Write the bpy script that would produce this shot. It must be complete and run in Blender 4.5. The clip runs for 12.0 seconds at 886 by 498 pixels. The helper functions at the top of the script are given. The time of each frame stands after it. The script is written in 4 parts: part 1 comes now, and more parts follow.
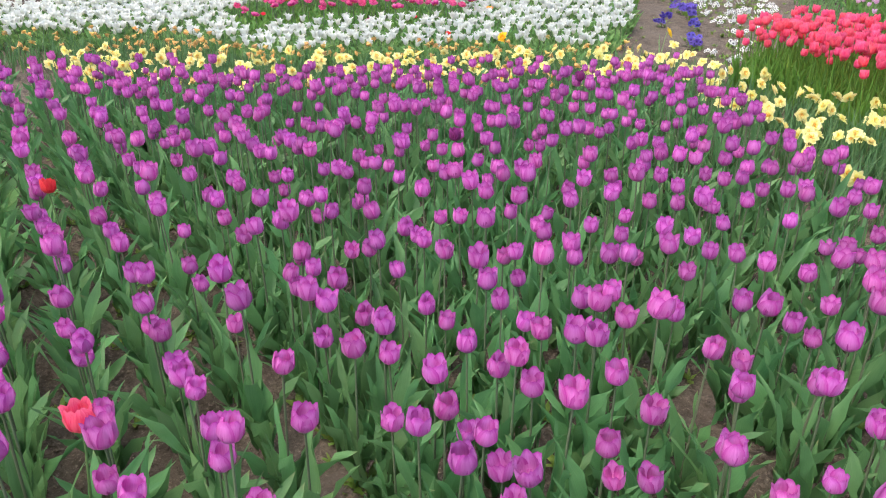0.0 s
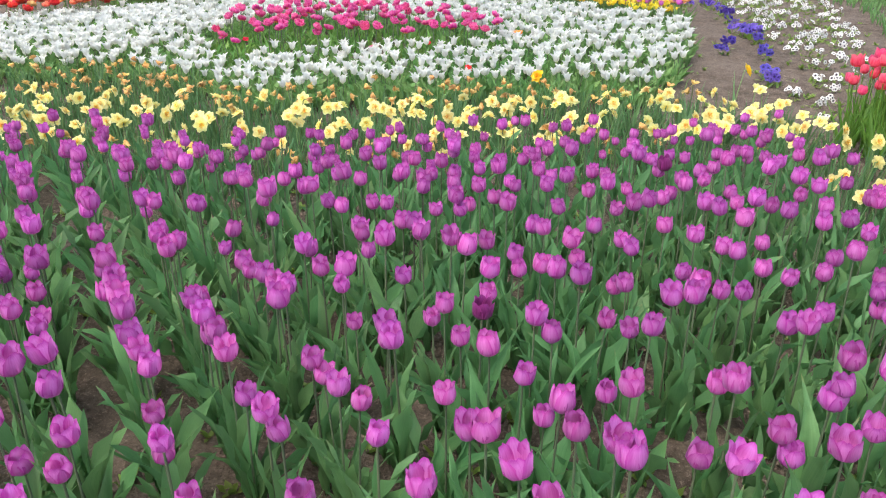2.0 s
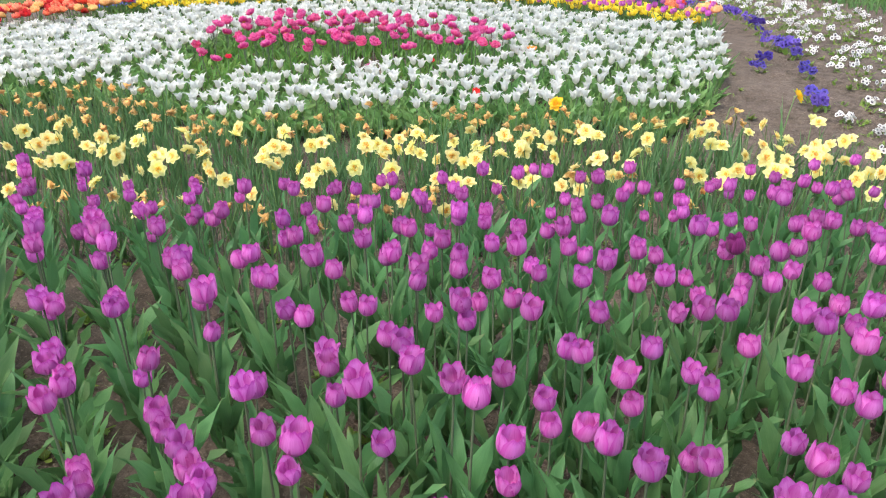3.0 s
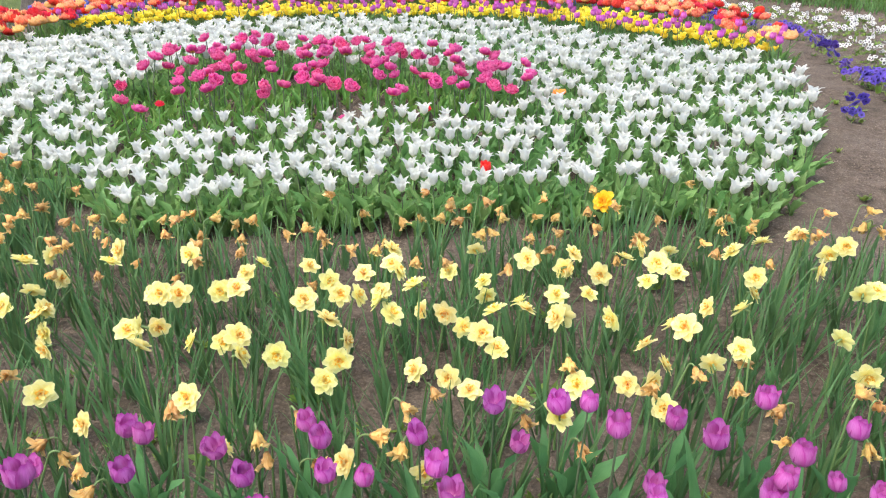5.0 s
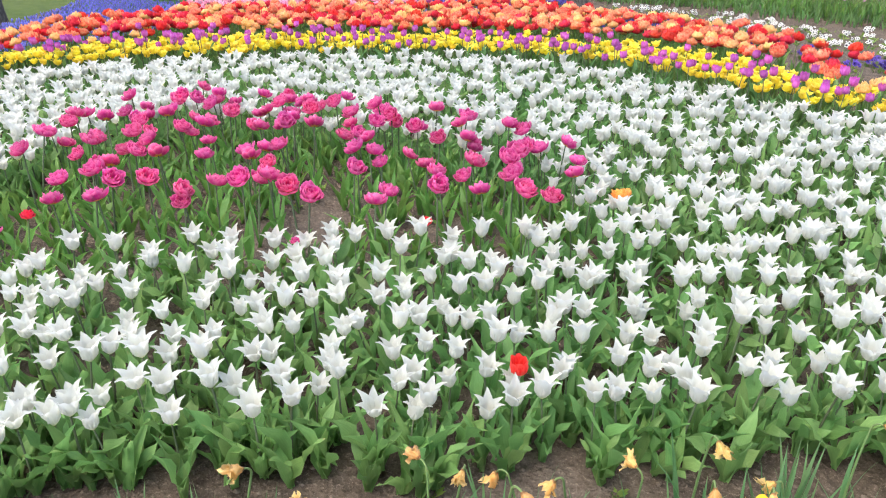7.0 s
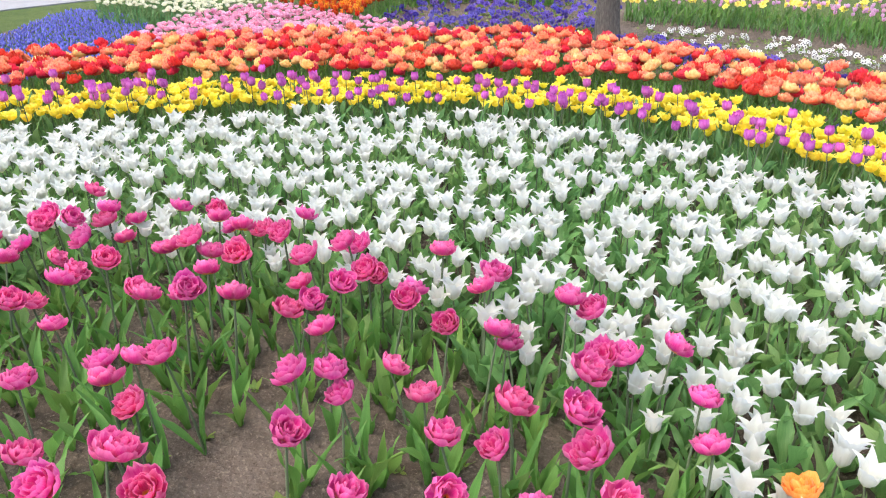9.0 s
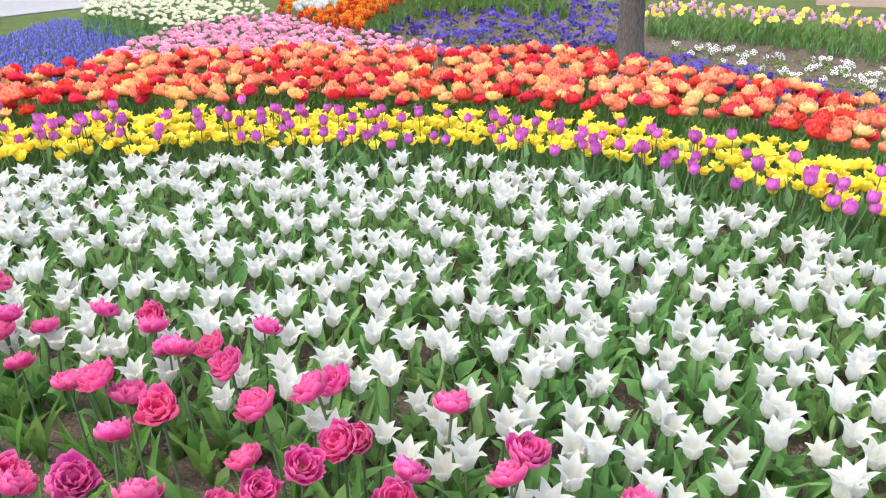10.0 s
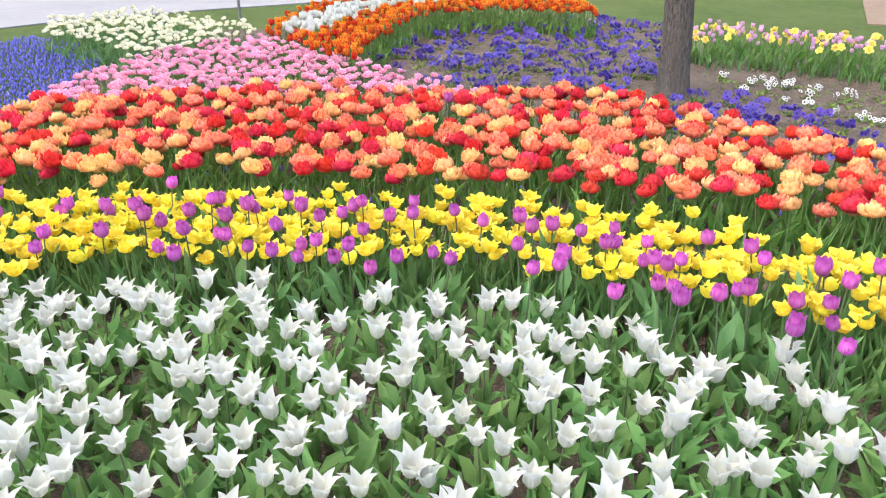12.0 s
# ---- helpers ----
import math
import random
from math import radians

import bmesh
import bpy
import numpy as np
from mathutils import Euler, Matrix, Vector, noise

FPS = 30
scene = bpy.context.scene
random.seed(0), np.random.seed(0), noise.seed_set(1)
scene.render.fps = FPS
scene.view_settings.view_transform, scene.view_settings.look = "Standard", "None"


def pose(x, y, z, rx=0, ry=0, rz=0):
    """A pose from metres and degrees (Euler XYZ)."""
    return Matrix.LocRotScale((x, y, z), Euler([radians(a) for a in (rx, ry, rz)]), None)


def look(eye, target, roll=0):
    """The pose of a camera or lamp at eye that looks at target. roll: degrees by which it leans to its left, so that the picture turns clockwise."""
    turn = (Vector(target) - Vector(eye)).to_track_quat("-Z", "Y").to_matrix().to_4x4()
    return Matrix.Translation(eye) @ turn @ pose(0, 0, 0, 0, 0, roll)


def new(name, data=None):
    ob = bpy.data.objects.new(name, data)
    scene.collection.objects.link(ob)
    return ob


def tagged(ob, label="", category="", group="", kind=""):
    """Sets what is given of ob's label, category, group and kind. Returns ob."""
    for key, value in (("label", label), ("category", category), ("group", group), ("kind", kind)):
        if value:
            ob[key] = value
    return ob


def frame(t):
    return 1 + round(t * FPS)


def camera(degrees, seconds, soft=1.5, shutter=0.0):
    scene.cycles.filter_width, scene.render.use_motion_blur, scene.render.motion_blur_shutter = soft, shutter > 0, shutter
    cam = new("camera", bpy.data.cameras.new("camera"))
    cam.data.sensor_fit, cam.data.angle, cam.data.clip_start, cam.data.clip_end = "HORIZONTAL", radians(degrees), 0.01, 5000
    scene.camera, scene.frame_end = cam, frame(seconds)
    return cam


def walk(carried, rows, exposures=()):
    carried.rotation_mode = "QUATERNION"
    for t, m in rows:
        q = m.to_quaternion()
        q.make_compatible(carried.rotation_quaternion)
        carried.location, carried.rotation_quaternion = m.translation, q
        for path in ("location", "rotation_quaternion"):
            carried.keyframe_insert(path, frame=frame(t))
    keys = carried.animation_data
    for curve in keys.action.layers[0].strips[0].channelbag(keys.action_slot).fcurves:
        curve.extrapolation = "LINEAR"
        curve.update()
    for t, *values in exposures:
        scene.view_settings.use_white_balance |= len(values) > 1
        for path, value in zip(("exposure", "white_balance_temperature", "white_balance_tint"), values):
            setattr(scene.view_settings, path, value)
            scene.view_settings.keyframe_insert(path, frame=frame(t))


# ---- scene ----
cam = camera(62.0, 12.0, 1.15)
PATH = [
    (0, (-0.127, 0.964, 1.32), (-1.028, 2.531, 0.463), 0.0),
    (0.5, (-0.303, 1.27, 1.324), (-1.215, 2.83, 0.468), -0.0),
    (1, (-0.478, 1.571, 1.328), (-1.399, 3.126, 0.472), 0.0),
    (1.5, (-0.651, 1.866, 1.329), (-1.581, 3.416, 0.473), 0.0),
    (2, (-0.825, 2.159, 1.327), (-1.763, 3.705, 0.473), -0.0),
    (2.5, (-0.998, 2.454, 1.323), (-1.946, 3.996, 0.472), -0.1),
    (3, (-1.17, 2.756, 1.319), (-2.125, 4.295, 0.47), -0.1),
    (3.2, (-1.237, 2.88, 1.318), (-2.196, 4.417, 0.47), -0.1),
    (4.8, (-1.806, 3.901, 1.332), (-2.781, 5.424, 0.476), -0.2),
    (5, (-1.88, 4.029, 1.333), (-2.856, 5.549, 0.476), -0.1),
    (5.5, (-2.07, 4.349, 1.335), (-3.052, 5.867, 0.479), -0.1),
    (6, (-2.267, 4.676, 1.34), (-3.258, 6.189, 0.487), -0.1),
    (6.5, (-2.474, 4.997, 1.347), (-3.472, 6.507, 0.498), -0.1),
    (7, (-2.685, 5.316, 1.358), (-3.688, 6.824, 0.508), -0.2),
    (7.5, (-2.901, 5.63, 1.368), (-3.902, 7.138, 0.519), -0.5),
    (7.7, (-2.988, 5.757, 1.37), (-3.988, 7.265, 0.52), -0.6),
    (9.3, (-3.682, 6.793, 1.39), (-4.706, 8.291, 0.551), -0.2),
    (9.5, (-3.766, 6.915, 1.392), (-4.794, 8.412, 0.554), -0.1),
    (10, (-3.968, 7.203, 1.4), (-5.002, 8.699, 0.568), -0.0),
    (10.5, (-4.156, 7.482, 1.409), (-5.197, 8.975, 0.58), -0.0),
    (11, (-4.33, 7.747, 1.418), (-5.377, 9.236, 0.591), 0.1),
    (11.5, (-4.497, 8.0, 1.429), (-5.551, 9.486, 0.603), 0.2),
    (12, (-4.659, 8.245, 1.437), (-5.719, 9.727, 0.614), 0.3),
]
walk(cam, [(t, look(eye, target, roll)) for t, eye, target, roll in PATH], [(0, 1.48), (5, 1.49), (7.5, 1.53), (9.5, 1.57), (12, 1.58)])

# ---- light ----
SUN_HEIGHT, SUN_TURN = 66.0, 200.0
world = bpy.data.worlds.new("sky")
scene.world = world
world.use_nodes = True
wn, wl = world.node_tree.nodes, world.node_tree.links
sky = wn.new("ShaderNodeTexSky")
sky.sky_type, sky.sun_disc = "NISHITA", False
sky.sun_elevation, sky.sun_rotation = radians(SUN_HEIGHT), radians(SUN_TURN)
sky.dust_density, sky.air_density, sky.ozone_density = 4.0, 1.0, 0.6
wl.new(sky.outputs[0], wn["Background"].inputs[0])
wn["Background"].inputs[1].default_value = 0.15
sun_data = bpy.data.lights.new("sun", "SUN")
sun_data.energy, sun_data.angle, sun_data.color = 0.95, radians(90), (1.0, 0.93, 0.84)
sun = new("sun", sun_data)
sun.matrix_world = look((8 * math.sin(radians(SUN_TURN)), 8 * math.cos(radians(SUN_TURN)), 8 * math.tan(radians(SUN_HEIGHT))), (0, 0, 0))


# ---- materials ----
class Nodes:
    """A node material in the making."""

    def __init__(self, name):
        self.mat = bpy.data.materials.new(name)
        self.mat.use_nodes = True
        self.tree = self.mat.node_tree
        self.main = self.tree.nodes["Principled BSDF"]
        self.out = self.tree.nodes["Material Output"]

    def add(self, kind, *plugs, **settings):
        node = self.tree.nodes.new(kind)
        for key, value in settings.items():
            setattr(node, key, value)
        for i, value in enumerate(plugs):
            self.plug(node.inputs[i], value)
        return node

    def plug(self, socket, value):
        if value is None:
            return
        if isinstance(value, bpy.types.NodeSocket):
            self.tree.links.new(value, socket)
        else:
            socket.default_value = value

    def math(self, op, *values):
        return self.add("ShaderNodeMath", *values, operation=op).outputs[0]

    def mix(self, fac, a, b):
        node = self.add("ShaderNodeMix", data_type="RGBA")
        for key, value in ((0, fac), (6, a), (7, b)):
            self.plug(node.inputs[key], value)
        return node.outputs[2]

    def noise(self, vector, scale, detail=3.0, rough=0.55):
        node = self.add("ShaderNodeTexNoise", vector, None, scale, detail, rough)
        return node.outputs[0]

    def ramp(self, fac, low, high, a=0.0, b=1.0):
        return self.add("ShaderNodeMapRange", fac, low, high, a, b).outputs[0]

    def tone(self):
        """A chance number for each plant, 0 to 1."""
        attr = self.add("ShaderNodeAttribute", attribute_name="tone").outputs[2]
        info = self.add("ShaderNodeObjectInfo").outputs[5]
        return self.math("FRACT", self.math("ADD", attr, info))

    def bump(self, height, strength, distance=0.002):
        node = self.add("ShaderNodeBump")
        self.plug(node.inputs["Height"], height)
        node.inputs["Strength"].default_value, node.inputs["Distance"].default_value = strength, distance
        return node.outputs[0]


def rgb(r, g, b):
    return (r, g, b, 1.0)


def thin(n, colour, amount):
    """Lets light through a petal or a leaf."""
    glow = n.add("ShaderNodeBsdfTranslucent", colour)
    both = n.add("ShaderNodeMixShader", amount, n.main.outputs[0], glow.outputs[0])
    n.tree.links.new(both.outputs[0], n.out.inputs[0])


def petal_material(name, body, margin, heart, spread=0.18, heart_to=0.16, through_light=0.45, rough=0.42, streaks=0.55, rim=0.55, tip_from=0.72):
    n = Nodes(name)
    uv = n.add("ShaderNodeSeparateXYZ", n.add("ShaderNodeUVMap", uv_map="UVMap").outputs[0])
    tone = n.tone()
    island = n.add("ShaderNodeNewGeometry").outputs["Random Per Island"]
    place = n.add("ShaderNodeCombineXYZ", n.math("MULTIPLY", uv.outputs[0], 9.0), n.math("MULTIPLY", uv.outputs[1], 0.9), n.math("MULTIPLY", island, 40.0))
    grain = n.noise(place.outputs[0], 2.2, 4.0)
    blotch = n.noise(n.add("ShaderNodeTexCoord").outputs["Object"], 55.0, 2.0)
    side = n.math("POWER", n.math("ABSOLUTE", n.math("SUBTRACT", n.math("MULTIPLY", uv.outputs[0], 2.0), 1.0)), 2.5)
    edge = n.math("MAXIMUM", side, n.ramp(uv.outputs[1], tip_from, 1.0))
    fac = n.math("ADD", n.math("MULTIPLY", edge, rim), n.math("MULTIPLY", n.ramp(grain, 0.38, 0.66), streaks))
    fac = n.math("MULTIPLY", n.math("MINIMUM", fac, 1.0), 1.0)
    colour = n.mix(fac, body, margin)
    colour = n.mix(n.ramp(uv.outputs[1], heart_to, heart_to * 0.35), colour, heart)
    value = n.math("ADD", n.ramp(tone, 0, 1, 1 - spread, 1 + spread), n.ramp(n.math("ADD", island, blotch), 0.3, 1.5, -0.10, 0.10))
    hue = n.ramp(n.math("FRACT", n.math("MULTIPLY", tone, 7.3)), 0, 1, 0.488, 0.512)
    colour = n.add("ShaderNodeHueSaturation", hue, 1.0, value, 1.0, colour).outputs[0]
    n.plug(n.main.inputs["Base Color"], colour)
    n.main.inputs["Roughness"].default_value = rough
    n.main.inputs["Specular IOR Level"].default_value = 0.35
    n.main.inputs["Sheen Weight"].default_value = 0.12
    n.plug(n.main.inputs["Normal"], n.bump(grain, 0.35, 0.0015))
    thin(n, colour, through_light)
    return n.mat


def leaf_material(name, dark, light, dry, bloom=0.4, through_light=0.46):
    n = Nodes(name)
    uv = n.add("ShaderNodeSeparateXYZ", n.add("ShaderNodeUVMap", uv_map="UVMap").outputs[0])
    island = n.add("ShaderNodeNewGeometry").outputs["Random Per Island"]
    tone = n.tone()
    place = n.add("ShaderNodeCombineXYZ", n.math("MULTIPLY", uv.outputs[0], 26.0), n.math("MULTIPLY", uv.outputs[1], 1.1), n.math("MULTIPLY", island, 50.0))
    veins = n.noise(place.outputs[0], 1.6, 3.0)
    patch = n.noise(n.add("ShaderNodeTexCoord").outputs["Object"], 14.0, 3.0)
    colour = n.mix(n.math("ADD", n.ramp(veins, 0.35, 0.7, 0.0, 0.55), n.ramp(patch, 0.35, 0.7, 0.0, 0.5)), dark, light)
    colour = n.mix(n.math("MULTIPLY", n.ramp(uv.outputs[1], 0.93, 1.0), n.ramp(tone, 0.45, 1.0)), colour, dry)
    side = n.math("ABSOLUTE", n.math("SUBTRACT", n.math("MULTIPLY", uv.outputs[0], 2.0), 1.0))
    colour = n.mix(n.ramp(side, 0.80, 1.0, 0.0, 0.5), colour, light)
    value = n.math("ADD", n.ramp(tone, 0, 1, 0.80, 1.16), n.ramp(island, 0, 1, -0.20, 0.20))
    hue = n.ramp(n.math("FRACT", n.math("MULTIPLY", island, 5.1)), 0, 1, 0.482, 0.512)
    colour = n.add("ShaderNodeHueSaturation", hue, 1.0, value, 1.0, colour).outputs[0]
    n.plug(n.main.inputs["Base Color"], colour)
    n.plug(n.main.inputs["Roughness"], n.ramp(patch, 0.3, 0.7, 0.38, 0.58))
    n.main.inputs["Specular IOR Level"].default_value = bloom
    n.plug(n.main.inputs["Normal"], n.bump(veins, 0.4, 0.0012))
    thin(n, colour, through_light)
    return n.mat


def soil_material():
    n = Nodes("garden_soil")
    p = n.add("ShaderNodeTexCoord").outputs["Object"]
    big, mid, fine = n.noise(p, 1.3, 4.0), n.noise(p, 14.0, 5.0, 0.65), n.noise(p, 95.0, 4.0, 0.7)
    crumbs = n.add("ShaderNodeTexVoronoi", p, None, 42.0).outputs[0]
    colour = n.mix(n.ramp(mid, 0.34, 0.66), rgb(0.048, 0.037, 0.027), rgb(0.135, 0.107, 0.082))
    colour = n.mix(n.ramp(big, 0.40, 0.64, 0.0, 0.6), colour, rgb(0.152, 0.124, 0.101))
    colour = n.mix(n.ramp(fine, 0.56, 0.70, 0.0, 0.75), colour, rgb(0.31, 0.255, 0.20))
    grit = n.noise(p, 260.0, 3.0, 0.7)
    colour = n.mix(n.ramp(grit, 0.60, 0.72, 0.0, 0.6), colour, rgb(0.36, 0.31, 0.25))
    colour = n.mix(n.ramp(grit, 0.42, 0.32, 0.0, 0.6), colour, rgb(0.030, 0.021, 0.015))
    colour = n.mix(n.ramp(fine, 0.43, 0.30, 0.0, 0.65), colour, rgb(0.035, 0.023, 0.016))
    n.plug(n.main.inputs["Base Color"], colour)
    n.main.inputs["Roughness"].default_value = 0.95
    n.main.inputs["Specular IOR Level"].default_value = 0.15
    height = n.math("ADD", n.math("ADD", n.math("MULTIPLY", mid, 0.9), n.math("MULTIPLY", fine, 0.5)), n.math("MULTIPLY", crumbs, 0.6))
    n.plug(n.main.inputs["Normal"], n.bump(height, 1.0, 0.022))
    return n.mat


def mottled_material(name, a, b, c, scales=(0.6, 6.0, 60.0), rough=0.9, bump=0.5, depth=0.01, stretch=(1, 1, 1)):
    n = Nodes(name)
    p = n.add("ShaderNodeMapping", n.add("ShaderNodeTexCoord").outputs["Object"])
    p.inputs["Scale"].default_value = stretch
    p = p.outputs[0]
    big, mid, fine = (n.noise(p, s, 4.0, 0.62) for s in scales)
    colour = n.mix(n.ramp(mid, 0.32, 0.68), a, b)
    colour = n.mix(n.ramp(big, 0.4, 0.65, 0.0, 0.7), colour, c)
    value = n.ramp(fine, 0.25, 0.75, 0.78, 1.2)
    colour = n.add("ShaderNodeHueSaturation", 0.5, 1.0, value, 1.0, colour).outputs[0]
    n.plug(n.main.inputs["Base Color"], colour)
    n.main.inputs["Roughness"].default_value = rough
    n.main.inputs["Specular IOR Level"].default_value = 0.2
    n.plug(n.main.inputs["Normal"], n.bump(n.math("ADD", mid, fine), bump, depth))
    return n.mat


SOIL = soil_material()
TURF = mottled_material("lawn_turf", rgb(0.048, 0.086, 0.015), rgb(0.098, 0.140, 0.032), rgb(0.116, 0.144, 0.042), scales=(0.5, 9.0, 80.0), bump=1.0, depth=0.03)
PAVING = mottled_material("grey_pavement", rgb(0.21, 0.21, 0.22), rgb(0.25, 0.25, 0.26), rgb(0.28, 0.275, 0.28), rough=0.85, bump=0.2, depth=0.003)
SAND = mottled_material("tan_brick_path", rgb(0.16, 0.115, 0.080), rgb(0.23, 0.170, 0.120), rgb(0.20, 0.150, 0.110), scales=(0.5, 4.0, 50.0), bump=0.3, depth=0.004)
BARK = mottled_material("bark", rgb(0.075, 0.066, 0.058), rgb(0.340, 0.305, 0.275), rgb(0.21, 0.185, 0.165), scales=(2.0, 46.0, 130.0), bump=1.0, depth=0.05, stretch=(1.6, 1.6, 0.36))
METAL = mottled_material("weathered_metal", rgb(0.12, 0.12, 0.13), rgb(0.18, 0.18, 0.19), rgb(0.15, 0.15, 0.15), rough=0.5, bump=0.1, depth=0.001)
STONE = mottled_material("pebble", rgb(0.085, 0.066, 0.050), rgb(0.20, 0.165, 0.13), rgb(0.15, 0.12, 0.095), scales=(8.0, 40.0, 160.0))

TULIP_LEAF = leaf_material("tulip_leaf", rgb(0.092, 0.227, 0.080), rgb(0.154, 0.323, 0.119), rgb(0.30, 0.26, 0.12))
WHITE_LEAF = leaf_material("broad_tulip_leaf", rgb(0.128, 0.278, 0.080), rgb(0.250, 0.435, 0.145), rgb(0.32, 0.28, 0.10))
# grey-green; its lighter tone also makes up for shade in the yellow band
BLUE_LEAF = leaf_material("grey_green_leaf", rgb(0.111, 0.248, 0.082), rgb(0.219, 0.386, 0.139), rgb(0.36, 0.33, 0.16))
FRESH_LEAF = leaf_material("fresh_leaf", rgb(0.103, 0.237, 0.045), rgb(0.194, 0.374, 0.088), rgb(0.32, 0.30, 0.10))
DEEP_LEAF = leaf_material("deep_green_leaf", rgb(0.105, 0.225, 0.030), rgb(0.200, 0.350, 0.062), rgb(0.28, 0.26, 0.10))
STRAP_LEAF = leaf_material("strap_leaf", rgb(0.074, 0.175, 0.064), rgb(0.145, 0.275, 0.108), rgb(0.36, 0.33, 0.16))
WEED_LEAF = leaf_material("weed_leaf", rgb(0.10, 0.19, 0.03), rgb(0.24, 0.36, 0.07), rgb(0.40, 0.38, 0.10))
STEM = leaf_material("green_stem", rgb(0.105, 0.185, 0.060), rgb(0.185, 0.275, 0.100), rgb(0.2, 0.2, 0.1), 0.3, 0.05)
DARK_STEM = leaf_material("purple_tinged_stem", rgb(0.080, 0.110, 0.062), rgb(0.140, 0.172, 0.096), rgb(0.2, 0.2, 0.1), 0.3, 0.05)

PURPLE = petal_material("purple_petal", rgb(0.645, 0.205, 0.545), rgb(0.43, 0.033, 0.305), rgb(0.72, 0.50, 0.62), streaks=0.34, rim=0.80, tip_from=0.82)
DARK_PURPLE = petal_material("dark_purple_petal", rgb(0.16, 0.012, 0.10), rgb(0.36, 0.05, 0.26), rgb(0.05, 0.01, 0.03))
TALL_PURPLE = petal_material("violet_purple_petal", rgb(0.65, 0.21, 0.57), rgb(0.48, 0.055, 0.38), rgb(0.72, 0.50, 0.62), streaks=0.40, rim=0.7)
WHITE = petal_material("white_petal", rgb(0.735, 0.74, 0.685), rgb(0.765, 0.77, 0.73), rgb(0.68, 0.72, 0.46), 0.03, 0.14, 0.60, 0.55, 0.3)
PINK = petal_material("deep_pink_petal", rgb(0.62, 0.013, 0.215), rgb(0.89, 0.26, 0.49), rgb(0.92, 0.50, 0.04), 0.09, 0.28, streaks=0.20, rim=0.70)
YELLOW = petal_material("yellow_petal", rgb(0.86, 0.70, 0.03), rgb(0.91, 0.81, 0.12), rgb(0.64, 0.52, 0.02), 0.08)
RED = petal_material("red_petal", rgb(0.68, 0.008, 0.028), rgb(0.86, 0.075, 0.070), rgb(0.70, 0.25, 0.02), 0.14)
CORAL = petal_material("coral_petal", rgb(0.87, 0.125, 0.070), rgb(0.95, 0.57, 0.31), rgb(0.85, 0.50, 0.08), 0.12, streaks=0.40, rim=0.55)
APRICOT = petal_material("apricot_petal", rgb(0.92, 0.51, 0.155), rgb(0.95, 0.72, 0.36), rgb(0.90, 0.60, 0.10), 0.08)
ROSE = petal_material("rose_red_petal", rgb(0.76, 0.036, 0.135), rgb(0.90, 0.19, 0.29), rgb(0.80, 0.55, 0.20), 0.10)
ORANGE = petal_material("orange_petal", rgb(0.86, 0.30, 0.035), rgb(0.92, 0.52, 0.14), rgb(0.90, 0.60, 0.10), 0.08)
LIGHT_PINK = petal_material("light_pink_petal", rgb(0.82, 0.22, 0.42), rgb(0.95, 0.76, 0.84), rgb(0.74, 0.12, 0.32), 0.14, 0.3, streaks=0.2, rim=0.85, tip_from=0.80)
LILAC = petal_material("lilac_petal", rgb(0.70, 0.34, 0.60), rgb(0.86, 0.62, 0.78), rgb(0.8, 0.7, 0.6), 0.10)
CREAM = petal_material("cream_petal", rgb(0.80, 0.78, 0.58), rgb(0.87, 0.86, 0.74), rgb(0.6, 0.66, 0.35), 0.05)
FLAME = petal_material("flame_orange_petal", rgb(0.66, 0.030, 0.008), rgb(0.95, 0.58, 0.04), rgb(0.52, 0.03, 0.01), 0.16, 0.3, streaks=0.2, rim=0.8, tip_from=0.86)
FLAME_RED = petal_material("flame_red_petal", rgb(0.50, 0.010, 0.006), rgb(0.86, 0.20, 0.02), rgb(0.40, 0.01, 0.01), 0.14, 0.3, streaks=0.2, rim=0.6, tip_from=0.84)
DAFFODIL = petal_material("pale_yellow_petal", rgb(0.88, 0.80, 0.27), rgb(0.92, 0.88, 0.47), rgb(0.87, 0.66, 0.13), 0.07, 0.30)
LEMON = petal_material("lemon_yellow_petal", rgb(0.88, 0.76, 0.12), rgb(0.92, 0.86, 0.30), rgb(0.86, 0.62, 0.05), 0.07, 0.30)
CORONA = petal_material("orange_corona", rgb(0.88, 0.47, 0.035), rgb(0.92, 0.68, 0.15), rgb(0.84, 0.40, 0.02), 0.10, 0.3)
GOLD = petal_material("golden_petal", rgb(0.84, 0.50, 0.010), rgb(0.90, 0.62, 0.03), rgb(0.80, 0.45, 0.01), 0.06)
WITHERED = petal_material("withered_petal", rgb(0.74, 0.41, 0.09), rgb(0.84, 0.63, 0.28), rgb(0.30, 0.15, 0.05), 0.20)
MUSCARI = petal_material("grape_hyacinth_bell", rgb(0.13, 0.13, 0.55), rgb(0.28, 0.30, 0.76), rgb(0.10, 0.10, 0.4), 0.16)
VIOLET = petal_material("violet_pansy_petal", rgb(0.078, 0.042, 0.335), rgb(0.150, 0.100, 0.50), rgb(0.02, 0.01, 0.08), 0.22, 0.30)
PALE_PANSY = petal_material("white_pansy_petal", rgb(0.80, 0.80, 0.74), rgb(0.86, 0.86, 0.84), rgb(0.03, 0.02, 0.05), 0.04, 0.45)


# ---- meshes by array ----
class Geo:
    """Quads with uv and a material number each."""

    def __init__(self, v, f, uv, m):
        self.v, self.f, self.uv, self.m = v, f, uv, m

    def moved(self, matrix):
        a = np.array(matrix)
        return Geo(self.v @ a[:3, :3].T + a[:3, 3], self.f, self.uv, self.m)

    def slot(self, k):
        return Geo(self.v, self.f, self.uv, np.full(len(self.f), k))


